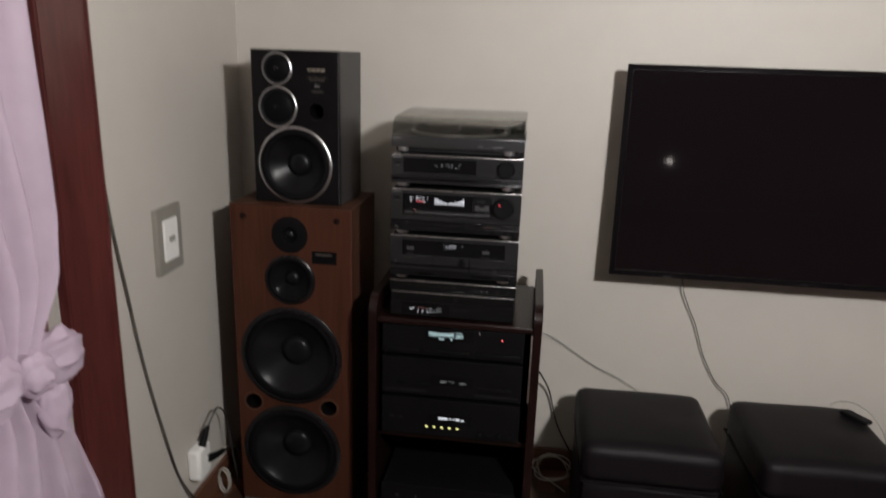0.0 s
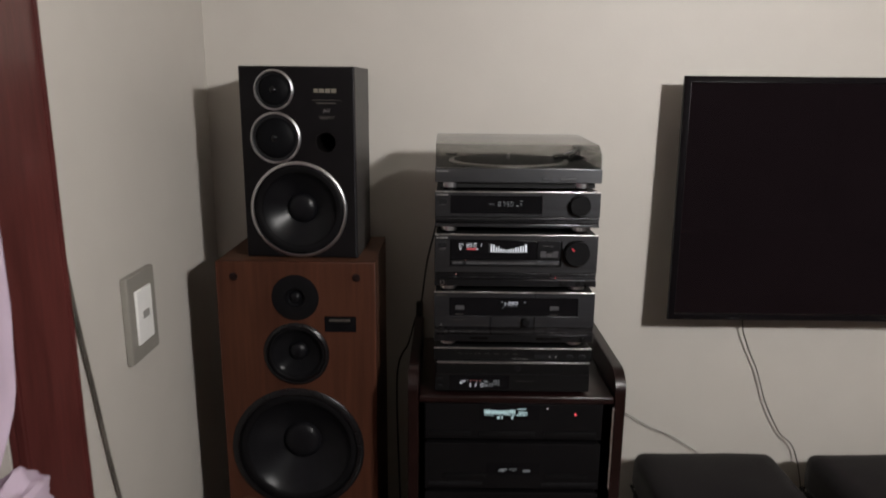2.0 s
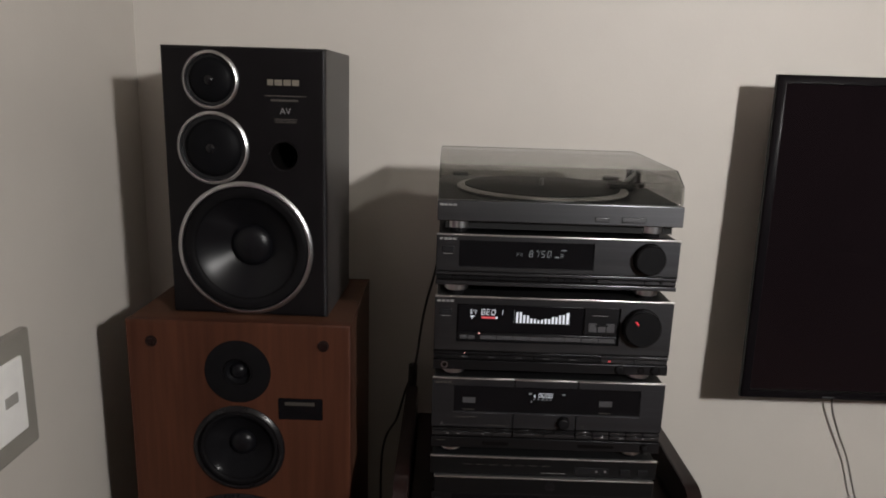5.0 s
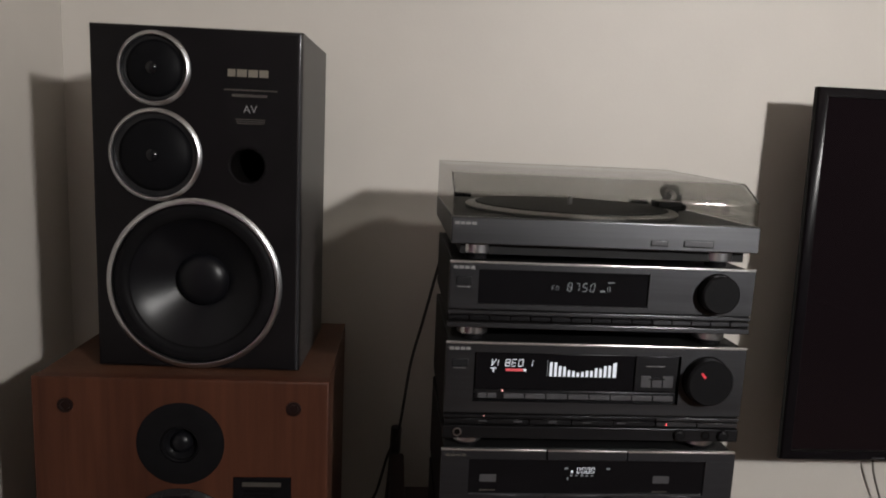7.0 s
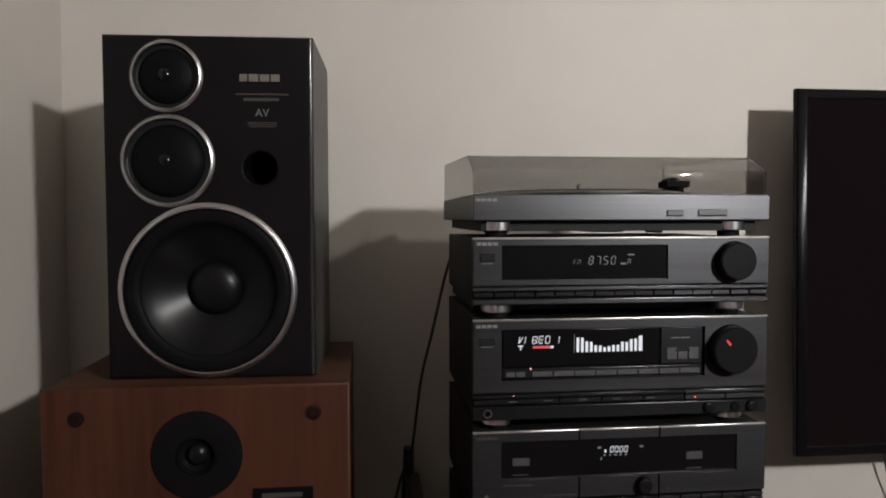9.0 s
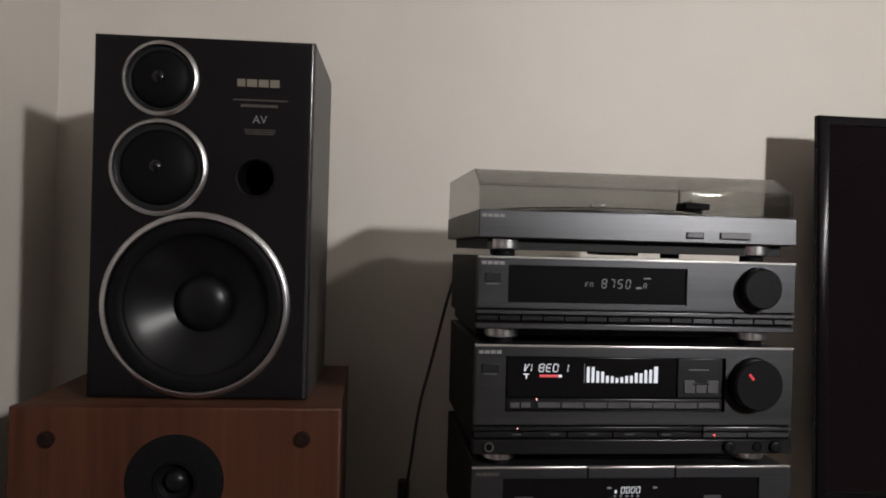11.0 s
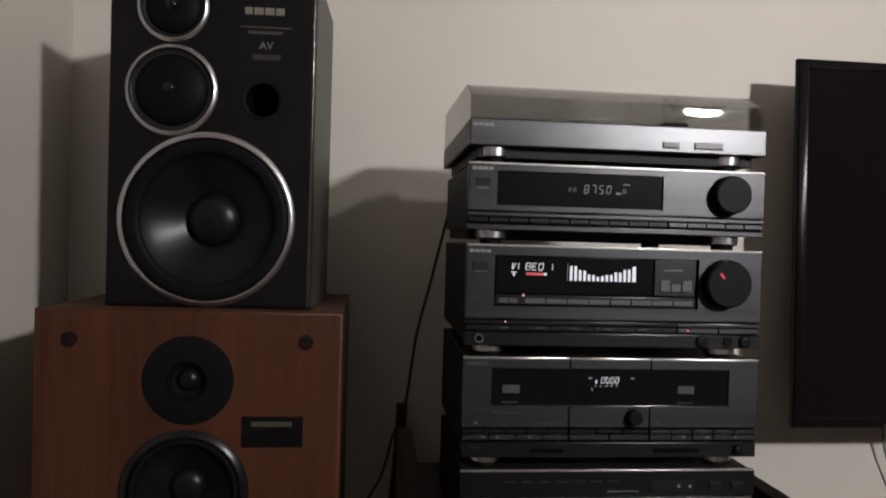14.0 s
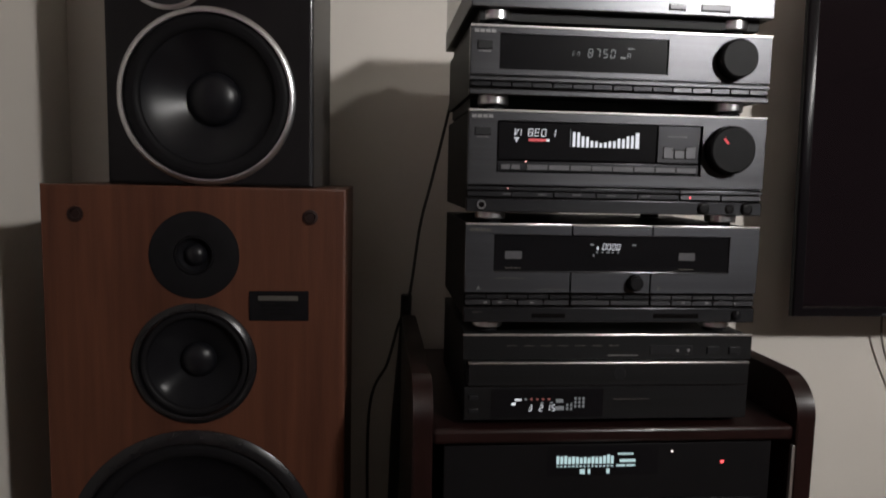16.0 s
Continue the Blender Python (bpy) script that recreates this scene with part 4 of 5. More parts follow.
mark(cdp, "print_line", -0.210, -0.172, 0.8630, 0.8638, FY, M_LOGO)
for z in (0.812, 0.795):
    part("button", box(-0.3790, -0.3680, FY - 0.0016, FY + 0.002, z - 0.003, z + 0.003, 0.0006), M_BTN_DK, cdp)
mark(cdp, "print_line", -0.200, -0.155, 0.8080, 0.8086, FY, M_PRINT)

# turntable with its closed smoked lid
tt = unit("turntable", 1.268, 1.300, 1.2505, "silver-grey turntable with closed smoked acrylic lid on top of the stack", "turntable", feet=True)
TB = 2.180
part("plinth", box(FX0, FX1, FY, FY + 0.010, 1.2695, 1.3005, 0.0015), M_SILVER, tt, "brushed silver-grey front")
part("deck", box(FX0, FX1, FY + 0.009, TB, 1.2695, 1.3000, 0.0015), M_DECK, tt, "grey plastic deck")
part("motor_cover", box(-0.215, -0.170, FY + 0.10, FY + 0.17, 1.2535, 1.2700, 0.002), M_CHASSIS, tt)
part("underside", box(FX0 + 0.012, FX1 - 0.012, FY + 0.012, TB - 0.01, 1.2570, 1.2700), M_CHASSIS, tt)
part("button", box(-0.1555, -0.1365, FY - 0.0018, FY + 0.002, 1.2755, 1.2810, 0.0007), M_BTN, tt)
part("button", box(-0.1165, -0.0820, FY - 0.0018, FY + 0.002, 1.2755, 1.2820, 0.0007), M_BTN, tt)
for a, bx, z0, z1 in ((-0.1562, -0.1358, 1.2744, 1.2815), (-0.1172, -0.0813, 1.2744, 1.2825)):
    part("button_recess", box(a, bx, FY - 0.0006, FY + 0.001, z0, z1), M_HOLE, tt)
logo(tt, -0.3845, 1.2915, h=0.0042)
PX, PY = -0.218, 2.020
pl = part("platter", disc_z([(0, 1.2990), (0.138, 1.2990), (0.141, 1.3030), (0.138, 1.3056), (0.129, 1.3062), (0, 1.3055)], PX, PY, 72), M_EDGE, tt, "metal platter rim")
part("mat", disc_z([(0.1285, 1.3053), (0.1275, 1.3075), (0, 1.3075)], PX, PY, 64), M_PLATTER, pl, "black rubber mat")
part("spindle", disc_z([(0.0034, 1.3070), (0.0034, 1.3170), (0.002, 1.3185), (0, 1.3190)], PX, PY, 16), M_CHROME, pl)
arm = part("tonearm_base", disc_z([(0.020, 1.3000), (0.020, 1.3080), (0.013, 1.3100), (0.013, 1.3230), (0, 1.3230)], -0.048, 2.090, 28), M_KNOB, tt)
part("tonearm", tube([(-0.040, 2.122, 1.3235), (-0.048, 2.090, 1.3232), (-0.066, 2.040, 1.3225), (-0.092, 1.985, 1.3200)], 0.0032), M_CHROME, arm, "silver tonearm tube")
part("headshell", box(-0.118, -0.086, 1.960, 1.988, 1.3125, 1.3210, 0.0015), M_KNOB, arm)
part("counterweight", lathe([(0, -0.012), (0.011, -0.012), (0.011, 0.012), (0, 0.012)], -0.038, 1.3235, 2.128, 24), M_KNOB, arm)
part("arm_rest", box(-0.070, -0.062, 2.030, 2.038, 1.300, 1.3195, 0.001), M_KNOB, tt)


def rounded(prof, r=0.005, n=4):
    """Round the inner corners of an open (y, z) outline."""
    out = [prof[0]]
    for p, q, t_ in zip(prof, prof[1:], prof[2:]):
        q2 = Vector(q)
        a, b2 = (Vector(p) - q2).normalized() * r + q2, (Vector(t_) - q2).normalized() * r + q2
        for i in range(n + 1):
            u = i / n
            v = a * (1 - u) ** 2 + q2 * 2 * u * (1 - u) + b2 * u * u
            out.append((v.x, v.y))
    return out + [prof[-1]]


def lid_shell():
    """Open-bottomed lid with a front that leans back, as an outer and an inner skin."""
    own = bmesh.new()
    for k in (0.0, 0.0025):
        x0, x1 = FX0 + 0.001 + k, FX1 - 0.001 - k
        prof = rounded([(FY + 0.0070 + k, 1.3008), (FY + 0.0076 + k, 1.328), (FY + 0.046 + k, 1.3485 - k), (TB - 0.004 - k, 1.3550 - k), (TB - 0.002 - k, 1.3008)], 0.005 - k * 0.5)
        a = [own.verts.new((x0, y, z)) for y, z in prof]
        b2 = [own.verts.new((x1, y, z)) for y, z in prof]
        for i in range(len(prof) - 1):
            own.faces.new((a[i], b2[i], b2[i + 1], a[i + 1]))
        own.faces.new(a)
        own.faces.new(b2[::-1])
    return own


part("lid", lid_shell(), M_LID, tt, "smoked see-through acrylic lid")
LT, LB = 1.3550, TB - 0.004
for a, b2 in (((FX0 + 0.002, LB, LT - 0.001), (FX1 - 0.002, LB, LT - 0.001)), ((FX0 + 0.002, FY + 0.046, 1.3475), (FX0 + 0.002, LB, LT - 0.001)), ((FX1 - 0.002, FY + 0.046, 1.3475), (FX1 - 0.002, LB, LT - 0.001)), ((FX0 + 0.002, FY + 0.0085, 1.328), (FX0 + 0.002, FY + 0.046, 1.3475)), ((FX1 - 0.002, FY + 0.0085, 1.328), (FX1 - 0.002, FY + 0.046, 1.3475)), ((FX0 + 0.002, LB + 0.001, 1.302), (FX0 + 0.002, LB, LT - 0.001)), ((FX1 - 0.002, LB + 0.001, 1.302), (FX1 - 0.002, LB, LT - 0.001))):
    part("lid_edge", tube([a, tuple((Vector(a) + Vector(b2)) / 2), b2], 0.0011, 6, steps=2), M_SMOKE, tt)
part("hinge", box(-0.365, -0.335, TB - 0.001, TB + 0.010, 1.2800, 1.3060, 0.002), M_KNOB, tt)
part("hinge", box(-0.080, -0.050, TB - 0.001, TB + 0.010, 1.2800, 1.3060, 0.002), M_KNOB, tt)

# ---------------------------------------------------------------- components inside the rack
GX0, GX1, GY = -0.408, 0.008, 1.872


def rack_unit(name, zf, z0, z1, label, category):
    root = thing(name, ((GX0 + GX1) / 2, 2.05, zf), label, category, "components inside the rack")
    part("case", box(GX0 + 0.004, GX1 - 0.004, GY + 0.008, 2.22, z0, z1 - 0.001, 0.001), M_RACKBLK, root)
    part("fascia", box(GX0, GX1, GY, GY + 0.009, z0, z1, 0.0015), M_RACKBLK, root, "black front panel")
    for cx in (GX0 + 0.05, GX1 - 0.05):
        for cy in (GY + 0.04, 2.18):
            part("foot", disc_z([(0, z0), (0.014, z0), (0.014, zf), (0, zf)], cx, cy, 20), M_RUBBER, root)
    return root


eq = rack_unit("graphic_equaliser", 0.654, 0.662, 0.7525, "black graphic equaliser with pale lit spectrum display", "equaliser")
dw = part("display", box(-0.280, -0.140, GY - 0.001, GY + 0.003, 0.712, 0.748), M_GLASSBLK, eq, "black display window")
YE = GY - 0.0012
random.seed(7)
for i in range(15):
    mark(dw, "spectrum_bar", -0.2690 + i * 0.0049, -0.2655 + i * 0.0049, 0.7275, 0.7345 + 0.003 * random.random() + 0.002 * abs(i - 7) / 7, YE, M_LIT_TEAL)
    mark(dw, "scale_mark", -0.2688 + i * 0.0049, -0.2662 + i * 0.0049, 0.7235, 0.7250, YE, M_LIT_TEAL)
for x0, x1, z0, z1 in ((-0.1920, -0.1720, 0.7385, 0.7405), (-0.1890, -0.1690, 0.7290, 0.7325), (-0.1930, -0.1820, 0.7235, 0.7258), (-0.1800, -0.1690, 0.7235, 0.7258), (-0.2390, -0.2330, 0.7145, 0.7205), (-0.2290, -0.2260, 0.7145, 0.7205), (-0.2055, -0.2015, 0.7150, 0.7205)):
    mark(dw, "display_sign", x0, x1, z0, z1, YE, M_LIT_TEAL)
mark(eq, "indicator", -0.1230, -0.1205, 0.7400, 0.7425, GY, M_LED_WHITE, "small white indicator")
mark(eq, "indicator", -0.0578, -0.0538, 0.7253, 0.7285, GY, M_LED_RED, "red indicator")
for a, bx in ((-0.400, -0.300), (-0.280, -0.150), (-0.128, -0.004)):
    part("slider_bar", box(a, bx, GY - 0.004, GY + 0.002, 0.672, 0.6815, 0.001), M_CHARCOAL, eq)

td = rack_unit("tape_deck", 0.524, 0.532, 0.6500, "black tape deck with small lit display", "tape deck")
dw = part("display", box(-0.262, -0.135, GY - 0.001, GY + 0.003, 0.570, 0.600), M_GLASSBLK, td, "black display window")
for x0, x1, z0, z1 in ((-0.2300, -0.2120, 0.5825, 0.5850), (-0.2320, -0.2180, 0.5785, 0.5815), (-0.2080, -0.1880, 0.5840, 0.5850), (-0.1980, -0.1940, 0.5790, 0.5815), (-0.1740, -0.1560, 0.5785, 0.5825)):
    mark(dw, "display_sign", x0, x1, z0, z1, YE, M_LIT_DIM)
for a, bx in ((-0.365, -0.262), (-0.120, -0.020)):
    part("door_lip", box(a, bx, GY - 0.004, GY + 0.002, 0.564, 0.572, 0.001), M_CHARCOAL, td)
button_row(td, -0.400, -0.270, 0.542, 0.549, 6, GY, M_BTN_DK)
button_row(td, -0.130, 0.002, 0.542, 0.549, 6, GY, M_BTN_DK)

ra = rack_unit("rack_amplifier", 0.392, 0.400, 0.5205, "black amplifier with five yellow indicator lights", "amplifier")
dw = part("display", box(-0.265, -0.135, GY - 0.001, GY + 0.003, 0.440, 0.472), M_GLASSBLK, ra, "black display window")
for x0, x1, z0, z1 in ((-0.2340, -0.2060, 0.4575, 0.4645), (-0.2010, -0.1950, 0.4590, 0.4640), (-0.1910, -0.1860, 0.4590, 0.4640), (-0.1820, -0.1700, 0.4570, 0.4645), (-0.1660, -0.1560, 0.4570, 0.4620)):
    mark(dw, "display_sign", x0, x1, z0, z1, YE, M_LIT)
for i in range(5):
    part("indicator", box(-0.2735 + i * 0.0235, -0.2665 + i * 0.0235, GY - 0.0012, GY + 0.001, 0.4280, 0.4325), M_LED_YELLOW, ra, "yellow indicator light", smooth=False)
for px in (-0.110, -0.080, -0.050, -0.020):
    knob(ra, px, 0.418, 0.007, 0.006, GY)
for px in (-0.385, -0.360):
    part("button", box(px, px + 0.015, GY - 0.003, GY + 0.002, 0.452, 0.460, 0.001), M_BTN_DK, ra)

pa = rack_unit("power_amplifier", 0.068, 0.076, 0.2200, "black power amplifier in the dark lower bay", "amplifier")
for px in (-0.36, -0.30):
    mark(pa, "print_mark", px, px + 0.006, 0.178, 0.184, GY, M_PRINT)
mark(pa, "print_mark", -0.355, -0.335, 0.112, 0.122, GY, M_LOGO)
mark(pa, "label_strip", -0.052, -0.038, 0.130, 0.180, GY, M_PRINT)

# ---------------------------------------------------------------- television
def bevel_frame(x0, x1, z0, z1, y, w):
    """A screen surround whose face slopes back towards its outer edge, with rounded corners in section."""
    own = bmesh.new()
    loops = []
    for k, dy in ((0.003, 0.015), (0.0, 0.012), (0.0, 0.002), (0.0008, -0.0008), (0.0025, -0.0022), (w - 0.001, -0.0058), (w, -0.0050), (w, 0.004)):
        loops.append([own.verts.new((x, y + dy, z)) for x, z in ((x0 + k, z0 + k), (x1 - k, z0 + k), (x1 - k, z1 - k), (x0 + k, z1 - k))])
    loops.append(loops[0])
    for a, b2 in zip(loops, loops[1:]):
        for i in range(4):
            own.faces.new((a[i], a[(i + 1) % 4], b2[(i + 1) % 4], b2[i]))
    return own


VX0, VX1, VY, VZ0, VZ1 = 0.271, 1.487, 2.273, 0.828, 1.503
tv = thing("television", ((VX0 + VX1) / 2, YN, (VZ0 + VZ1) / 2), "large black flat television, switched off, tilted slightly on the wall", "television")
part("body", box(VX0 + 0.06, VX1 - 0.06, VY + 0.008, VY + 0.045, VZ0 + 0.05, VZ1 - 0.05, 0.006), M_TVBODY, tv)
part("bezel", bevel_frame(VX0, VX1, VZ0, VZ1, VY, 0.016), M_TVRIM, tv, "gloss black bezel sloping outwards")
part("inner_edge", frame_plate(VX0 + 0.0150, VX1 - 0.0150, VZ0 + 0.0170, VZ1 - 0.0150, VY - 0.0050, VY + 0.002, VX0 + 0.0165, VX1 - 0.0165, VZ0 + 0.0185, VZ1 - 0.0165), M_TVEDGE, tv, "dark metal edge")
part("screen", box(VX0 + 0.0145, VX1 - 0.0145, VY, VY + 0.009, VZ0 + 0.0195, VZ1 - 0.0145), M_SCREEN, tv, "dark reflective screen")
mark(tv, "logo_bar", 0.868, 0.896, VZ0 + 0.008, VZ0 + 0.013, VY - 0.0035, M_LOGO)
# pale bar painted for a reflection on the lower bezel
mark(tv, "rim_glint", 0.445, 0.470, VZ0 + 0.004, VZ0 + 0.007, VY - 0.0035, M_BTN)
part("wall_bracket", box(0.68, 1.08, VY + 0.043, YN - 0.006, 1.00, 1.32, 0.004), M_CHASSIS, tv)
tv.rotation_euler = (radians(-1.9), 0, 0)

# ---------------------------------------------------------------- ottomans
def soft_box(x0, x1, y0, y1, z0, z1, bev, dome=0.0, n=14):
    """Upholstered block: rounded edges and a softly crowned top."""
    own = bmesh.new()
    bmesh.ops.create_cube(own, size=1)
    for v in own.verts:
        v.co = Vector((x0 + (v.co.x + 0.5) * (x1 - x0), y0 + (v.co.y + 0.5) * (y1 - y0), z0 + (v.co.z + 0.5) * (z1 - z0)))
    bmesh.ops.subdivide_edges(own, edges=own.edges[:], cuts=n, use_grid_fill=True)
    cx, cy, cz = (x0 + x1) / 2, (y0 + y1) / 2, (z0 + z1) / 2
    hx, hy, hz = (x1 - x0) / 2, (y1 - y0) / 2, (z1 - z0) / 2
    for v in own.verts:
        d = v.co - Vector((cx, cy, cz))
        inner = Vector((max(-hx + bev, min(hx - bev, d.x)), max(-hy + bev, min(hy - bev, d.y)), max(-hz + bev, min(hz - bev, d.z))))
        off = d - inner
        if off.length > 1e-9:
            off = off.normalized() * bev
        p = inner + off
        if p.z > hz * 0.5:
            p.z += dome * (1 - (p.x / hx) ** 2) * (1 - (p.y / hy) ** 2)
        p += 0.0025 * noise.noise_vector(p * 9) * Vector((1, 1, 1)).length / 1.7
        v.co = Vector((cx, cy, cz)) + p
    return own


def ottoman(x0, x1, y0, y1):
    o = thing("ottoman", ((x0 + x1) / 2, (y0 + y1) / 2, 0), "square black leatherette ottoman with stitched seam, below the television", "ottoman", "ottomans below the television")
    part("seat_cushion", soft_box(x0, x1, y0, y1, 0.308, 0.432, 0.034, 0.008), M_LEATHER, o)
    part("base", soft_box(x0 + 0.006, x1 - 0.006, y0 + 0.006, y1 - 0.006, 0.022, 0.314, 0.02), M_LEATHER, o)
    r = 0.03
    loop = []
    for cx, cy, a0 in ((x1 - r, y0 + r, -90), (x1 - r, y1 - r, 0), (x0 + r, y1 - r, 90), (x0 + r, y0 + r, 180)):
        loop += [(cx + (r - 0.004) * math.cos(radians(a0 + a)), cy + (r - 0.004) * math.sin(radians(a0 + a))) for a in (0, 30, 60, 90)]
    loop.append(loop[0])
    part("piping", tube([(px, py, 0.311) for px, py in loop], 0.0035, 6, steps=2), M_RUBBER, o)
    for cx in (x0 + 0.05, x1 - 0.05):
        for cy in (y0 + 0.05, y1 - 0.05):
            part("leg", disc_z([(0, 0.03), (0.018, 0.03), (0.016, 0), (0, 0)], cx, cy, 16), M_KNOB, o)
    return o


ott = ottoman(0.196, 0.608, 1.846, 2.255)
copy_thing(ott, pose(0.402 + 0.510, 2.0505 + 0.003, 0, 0, 0, 0.8))

# ---------------------------------------------------------------- wall plate, socket, cables
sw = thing("light_switch", (XL, 1.837, 0.974), "white light switch in a grey frame on the wall", "switch")


def plate_x(y0, y1, z0, z1, d0, d1, bev):
    return box(XL + d0, XL + d1, y0, y1, z0, z1, bev)


part("surround", plate_x(1.770, 1.908, 0.877, 1.072, 0.0, 0.016, 0.004), M_PLATE_FRAME, sw, "grey outer frame")
pl2 = part("plate", plate_x(1.799, 1.876, 0.914, 1.036, 0.014, 0.021, 0.003), M_WHITEPL, sw, "white plate")
part("rocker", plate_x(1.824, 1.854, 0.968, 0.985, 0.020, 0.023, 0.0012), M_ROCKER, pl2, "grey rocker")

so = thing("wall_socket", (XL, 1.905, 0.205), "white socket adapter on the wall with two black plugs in it", "socket")
bm = box(XL, XL + 0.045, 1.862, 1.945, 0.150, 0.262, 0.012, 3)
part("adapter", bm, M_WHITEPL, so, "white plastic adapter")
part("plug", tube([(XL + 0.03, 1.905, 0.25), (XL + 0.036, 1.925, 0.285), (XL + 0.04, 1.94, 0.315)], 0.014, 10, taper=0.55), M_KNOB, so, "black plug")
part("plug", tube([(XL + 0.044, 1.92, 0.205), (XL + 0.062, 1.95, 0.205), (XL + 0.066, 1.985, 0.200)], 0.014, 10, taper=0.55), M_KNOB, so, "black plug")


def cable(points, r, mat, label, steps=8):
    p = points[0]
    root = thing("cable", p, label, "cable")
    part("cord", tube(points, r, 8, steps=steps), mat, root)
    return root


W = XL + 0.006
cable([(W, 1.558, 1.36), (W, 1.557, 1.30), (W, 1.560, 1.22), (W + 0.004, 1.577, 1.06), (W + 0.004, 1.608, 0.905), (W + 0.002, 1.663, 0.652), (W + 0.004, 1.733, 0.396), (W + 0.003, 1.800, 0.205), (W + 0.018, 1.868, 0.080), (W + 0.03, 1.93, 0.010), (W + 0.05, 2.05, 0.006)], 0.0040, M_CABLE_GLOSS, "glossy dark brown cable running down the wall beside the door casing")
cable([(XL + 0.04, 1.94, 0.313), (XL + 0.048, 1.965, 0.342), (XL + 0.05, 2.000, 0.350), (XL + 0.06, 2.035, 0.30), (XL + 0.07, 2.05, 0.15), (XL + 0.08, 2.06, 0.02)], 0.003, M_CABLE_BLK, "thin black power cable looping from the socket")
cable([(XL + 0.066, 1.985, 0.200), (XL + 0.075, 2.02, 0.195), (XL + 0.085, 2.06, 0.16), (XL + 0.09, 2.09, 0.01)], 0.003, M_CABLE_BLK, "thin black power cable from the socket")
cable([(XL + 0.045 + 0.020 * math.sin(a), 2.015 + 0.012 * a / 6, 0.055 + 0.046 * math.cos(a)) for a in np.linspace(0, 11, 20)], 0.003, M_CABLE_WHITE, "coiled off-white cable near the corner floor", 3)
# behind the stack
cable([(-0.368, 2.20, 1.23), (-0.375, 2.29, 1.165), (-0.396, 2.30, 1.07), (-0.416, 2.30, 0.985), (-0.433, 2.30, 0.860), (-0.452, 2.32, 0.80), (-0.470, 2.31, 0.735), (-0.503, 2.30, 0.640), (-0.50, 2.32, 0.3), (-0.49, 2.33, 0.008)], 0.0028, M_CABLE_BLK, "thin black cable hanging behind the stereo stack")
cable([(-0.437, 2.315, 0.86), (-0.440, 2.318, 0.78), (-0.452, 2.325, 0.6), (-0.46, 2.33, 0.3), (-0.47, 2.33, 0.012)], 0.010, M_CABLE_BLK, "thick black cable bundle hanging beside the rack")
# below the television
cable([(0.530, 2.365, 0.86), (0.536, 2.372, 0.775), (0.565, 2.378, 0.70), (0.598, 2.380, 0.632), (0.628, 2.380, 0.545), (0.648, 2.380, 0.500), (0.692, 2.380, 0.422), (0.745, 2.378, 0.362), (0.78, 2.36, 0.2), (0.80, 2.35, 0.008)], 0.0022, M_CABLE_GREY, "thin grey cable hanging below the television")
cable([(0.04, 2.30, 0.585), (0.10, 2.375, 0.551), (0.19, 2.385, 0.492), (0.28, 2.385, 0.437), (0.375, 2.385, 0.393), (0.48, 2.385, 0.30), (0.60, 2.38, 0.05)], 0.0015, M_CABLE_PALE, "thin cable from the rack along the wall")
cable([(0.07, 2.30, 0.44), (0.112, 2.37, 0.335), (0.150, 2.375, 0.20), (0.210, 2.375, 0.085), (0.26, 2.365, 0.008)], 0.0032, M_CABLE_BLK, "black cable behind the rack")
cable([(0.140 + 0.060 * math.cos(a) + 0.012 * math.sin(2.3 * a), 2.30 + 0.010 * math.sin(a * 1.7), 0.062 + 0.052 * math.sin(a)) for a in np.linspace(0, 17, 34)] + [(0.19, 2.24, 0.006)], 0.0028, M_CABLE_WHITE, "tangled off-white cable on the floor beside the rack", 3)
cable([(1.02, 2.23, 0.447), (1.06, 2.25, 0.452), (1.10, 2.22, 0.458), (1.13, 2.15, 0.44), (1.165, 2.13, 0.36), (1.16, 2.11, 0.22), (1.17, 2.15, 0.01)], 0.003, M_CABLE_WHITE, "off-white cable lying over the ottoman edge")
rc = thing("remote_control", (1.065, 2.17, 0.438), "small black remote control lying on the ottoman", "remote control")
rb = box(-0.018, 0.018, -0.045, 0.045, 0, 0.014, 0.005, 3)
bmesh.ops.transform(rb, matrix=pose(1.068, 2.155, 0.4385, 0, 0, 32), verts=rb.verts)
part("body", rb, M_KNOB, rc)

# ---------------------------------------------------------------- tied curtain
cur = thing("curtain", (-0.97, 1.1, 0.25), "sheer lilac-white curtain tied with a bow before the door", "curtain")


def curtain_sheet(zs, right, left, depth, folds, rows=60, cols=90, hem=0.0):
    own = bmesh.new()
    grid = []
    for i in range(rows):
        z = zs[0] + (zs[-1] - zs[0]) * i / (rows - 1)
        yr = np.interp(-z, [-q for q in zs], right)
        yl = np.interp(-z, [-q for q in zs], left)
        row = []
        for j in range(cols):
            u = j / (cols - 1)
            wob = noise.noise(Vector((u * 5, z * 1.5, 3)))
            y = yl + (yr - yl) * u + 0.008 * wob
            amp_ = depth * min(1, (yr - yl) / 0.4 + 0.25)
            xx = -0.972 + amp_ * math.sin(folds * 2 * math.pi * u + 1.2 * wob + 0.4 * z) + 0.006 * noise.noise(Vector((u * 14, z * 4, 9)))
            ruffle = hem * (i / (rows - 1)) ** 3 * (0.6 * math.sin(folds * 2 * math.pi * u + 0.8) + 1.6 * u * u)
            xx += 0.3 * ruffle * math.sin(folds * 6 * math.pi * u)
            row.append(own.verts.new((xx, y, z + ruffle)))
        grid.append(row)
    for i in range(rows - 1):
        for j in range(cols - 1):
            own.faces.new((grid[i][j], grid[i][j + 1], grid[i + 1][j + 1], grid[i + 1][j]))
    return own


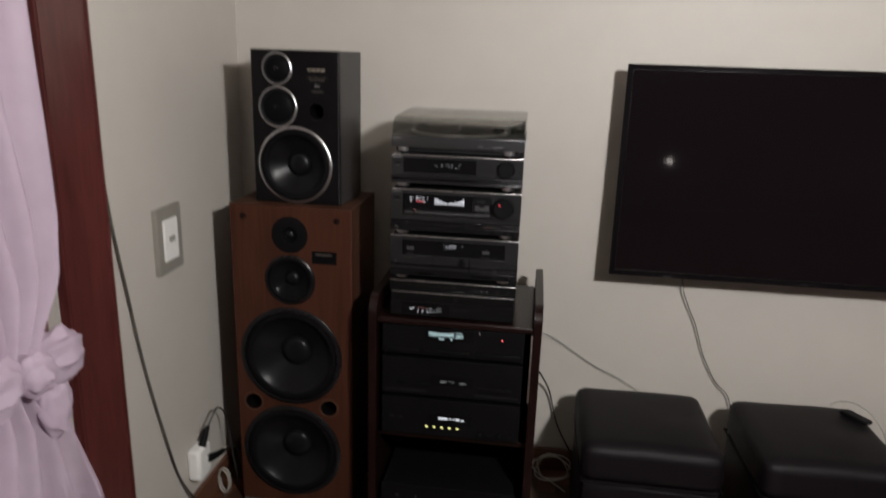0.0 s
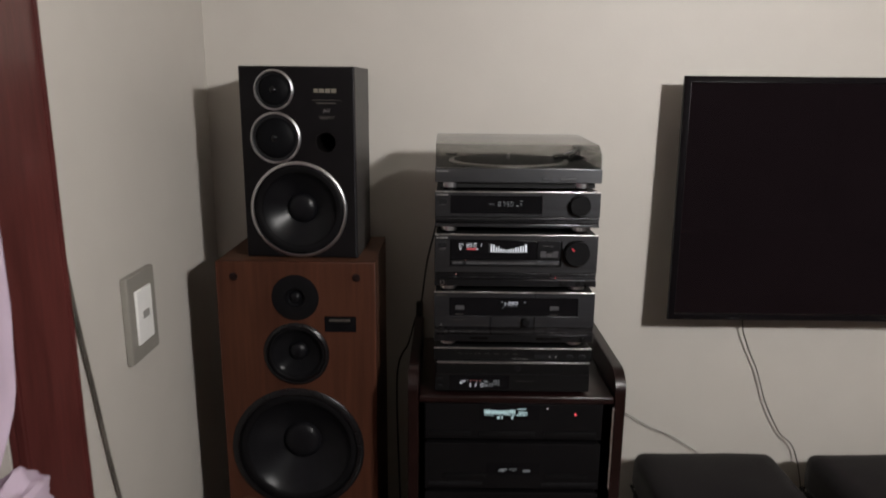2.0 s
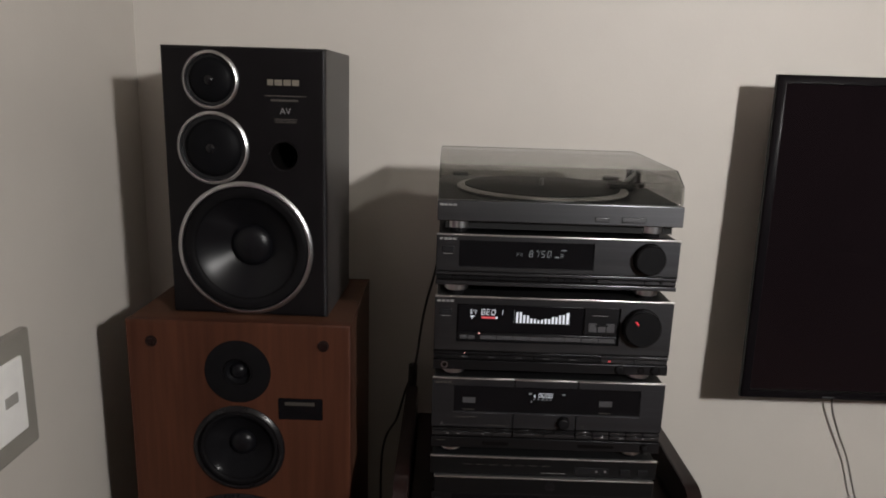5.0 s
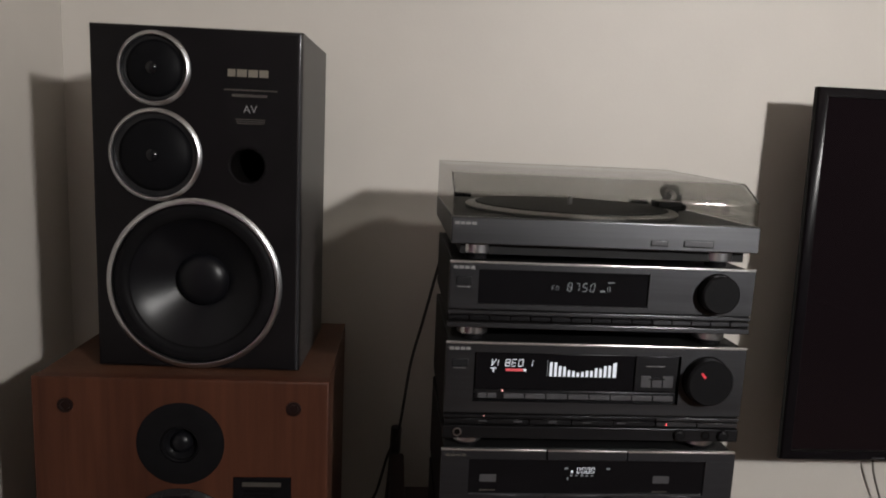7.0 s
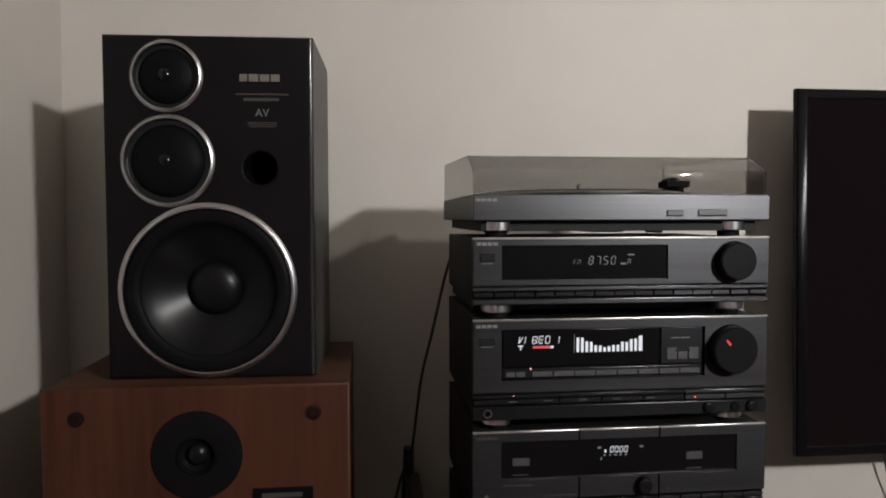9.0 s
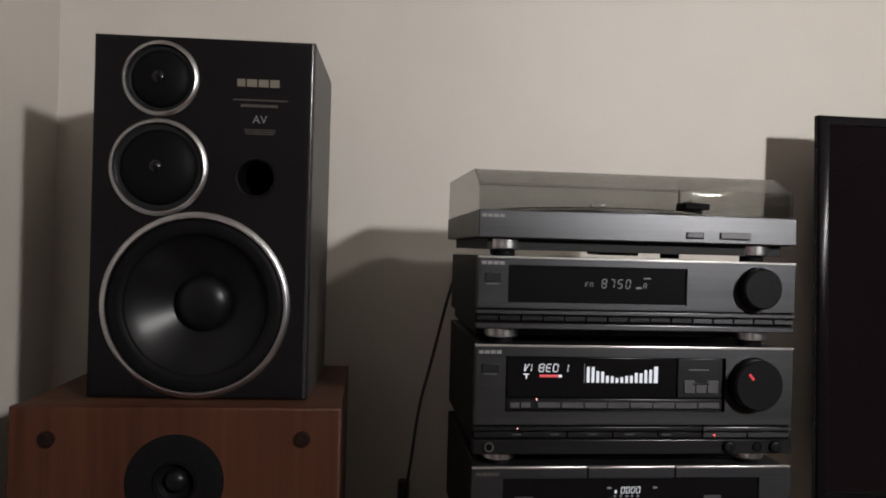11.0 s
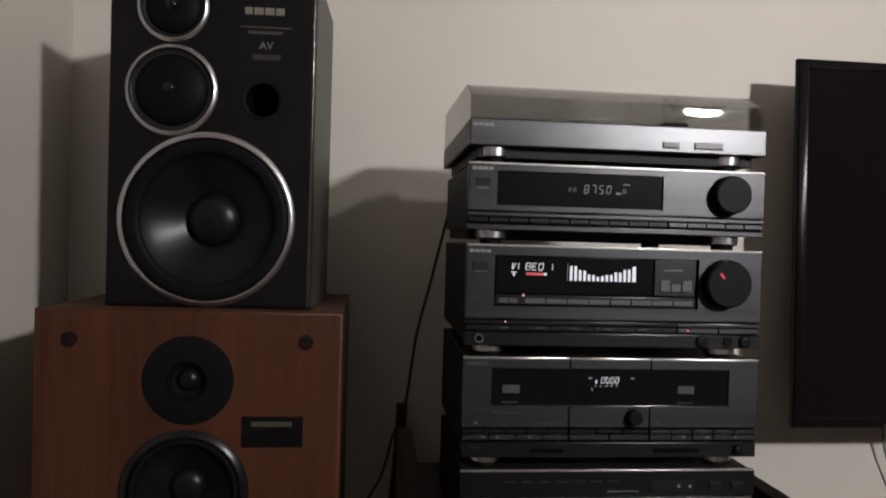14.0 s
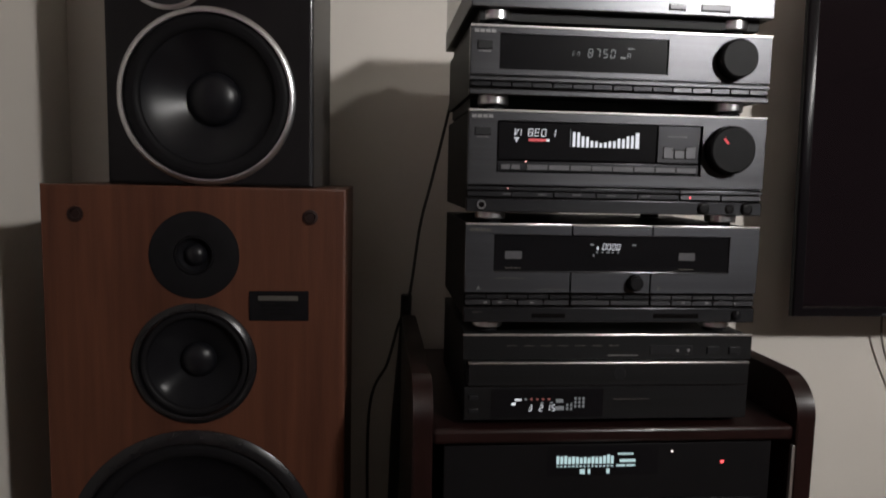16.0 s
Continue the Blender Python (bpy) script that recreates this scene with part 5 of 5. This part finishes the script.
part("upper_cloth", curtain_sheet([2.25, 1.75, 1.59, 1.38, 1.17, 1.05, 0.96, 0.90], [1.22, 1.265, 1.274, 1.283, 1.284, 1.262, 1.200, 1.165], [0.45, 0.55, 0.60, 0.68, 0.80, 0.89, 0.98, 1.02], 0.024, 6.5), M_CURTAIN, cur)
part("lower_cloth", curtain_sheet([0.88, 0.83, 0.76, 0.64, 0.51, 0.46, 0.43], [1.165, 1.185, 1.238, 1.275, 1.310, 1.318, 1.322], [1.02, 1.00, 0.97, 0.92, 0.87, 0.85, 0.84], 0.020, 5.5, hem=0.035), M_CURTAIN, cur)


def puff(c, s, seed, n=20):
    """A crumpled lobe of gathered cloth."""
    own = bmesh.new()
    bmesh.ops.create_uvsphere(own, u_segments=n * 2, v_segments=n, radius=1)
    for v in own.verts:
        d = v.co.normalized()
        k = 1 + 0.22 * noise.noise(d * 2.2 + Vector((seed, 0, 0))) + 0.10 * math.sin(9 * math.atan2(d.z, d.x) + seed) * (1 - abs(d.y))
        v.co = Vector((c[0] + s[0] * d.x * k, c[1] + s[1] * d.y * k, c[2] + s[2] * d.z * k))
    return own


part("bow_loop", puff((-0.965, 1.225, 0.880), (0.045, 0.075, 0.058), 1.3), M_CURTAIN, cur)
part("bow_loop", puff((-0.965, 1.050, 0.890), (0.045, 0.075, 0.058), 4.1), M_CURTAIN, cur)
part("bow_knot", puff((-0.945, 1.135, 0.885), (0.045, 0.045, 0.045), 7.7), M_CURTAIN, cur)
part("bow_tail", puff((-0.955, 1.195, 0.785), (0.028, 0.042, 0.062), 2.6), M_CURTAIN, cur)
part("curtain_rod", tube([(-0.972, 0.30, 2.27), (-0.972, 0.8, 2.27), (-0.972, 1.45, 2.27)], 0.012), M_DOORWOOD, cur, "dark wooden rod")
for y in (0.36, 1.42):
    part("rod_bracket", box(XL, -0.965, y - 0.008, y + 0.008, 2.255, 2.285, 0.003), M_DOORWOOD, cur)


# ---------------------------------------------------------------- parquet blocks
floor_ob = bpy.data.objects["floor"]
BL, BW = 0.30, 0.06


def block_mesh(name, m):
    own = box(0.0008, BW - 0.0008, 0.0008, BL - 0.0008, -0.004, 0.0, 0.0)
    me = bpy.data.meshes.new(name)
    own.to_mesh(me)
    own.free()
    me.materials.append(m)
    return me


def parquet_material(island=False):
    m = M_PARQUET.copy()
    nt = m.node_tree
    b = nt.nodes["Principled BSDF"]
    old = b.inputs["Base Color"].links[0].from_socket
    info = nt.nodes.new("ShaderNodeObjectInfo")
    rng = nt.nodes.new("ShaderNodeMapRange")
    rng.inputs["To Min"].default_value = 0.6
    rng.inputs["To Max"].default_value = 1.35
    geo = nt.nodes.new("ShaderNodeNewGeometry")
    nt.links.new(geo.outputs["Random Per Island"] if island else info.outputs["Random"], rng.inputs["Value"])
    hsv = nt.nodes.new("ShaderNodeHueSaturation")
    nt.links.new(rng.outputs[0], hsv.inputs["Value"])
    nt.links.new(old, hsv.inputs["Color"])
    nt.links.new(hsv.outputs[0], b.inputs["Base Color"])
    return m


PM = parquet_material()
block = block_mesh("parquet_block", PM)
rest = bmesh.new()
near = 0
for i in range(-76, 62):
    for j in range(-3, 28):
        for turn in (0, 1):
            # herringbone lattice
            ox = i * BW + j * BL + XL
            oy = i * BW - j * BL + 2.3
            if turn == 0:
                m = Matrix.Translation((ox, oy, 0))
                cx, cy = ox + BW / 2, oy + BL / 2
            else:
                m = Matrix.Translation((ox + BW + BL, oy, 0)) @ Matrix.Rotation(radians(90), 4, "Z")
                cx, cy = ox + BW + BL / 2, oy + BW / 2
            if not (XL + 0.02 < cx < XR - 0.05 and YS + 0.1 < cy < YN - 0.02):
                continue
            if -1.1 < cx < 0.45 and 1.25 < cy and near < 290:
                ob = bpy.data.objects.new("parquet_block", block)
                scene.collection.objects.link(ob)
                ob.parent = floor_ob
                ob.matrix_basis = m
                near += 1
            else:
                vs = [rest.verts.new(m @ Vector((a, c, 0))) for a, c in ((0.0008, 0.0008), (BW - 0.0008, 0.0008), (BW - 0.0008, BL - 0.0008), (0.0008, BL - 0.0008))]
                rest.faces.new(vs)
me = bpy.data.meshes.new("parquet_field")
rest.to_mesh(me)
rest.free()
me.materials.append(parquet_material(True))
pf = new("parquet_field", me)
pf.parent = floor_ob
tagged(pf, kind="stuff")
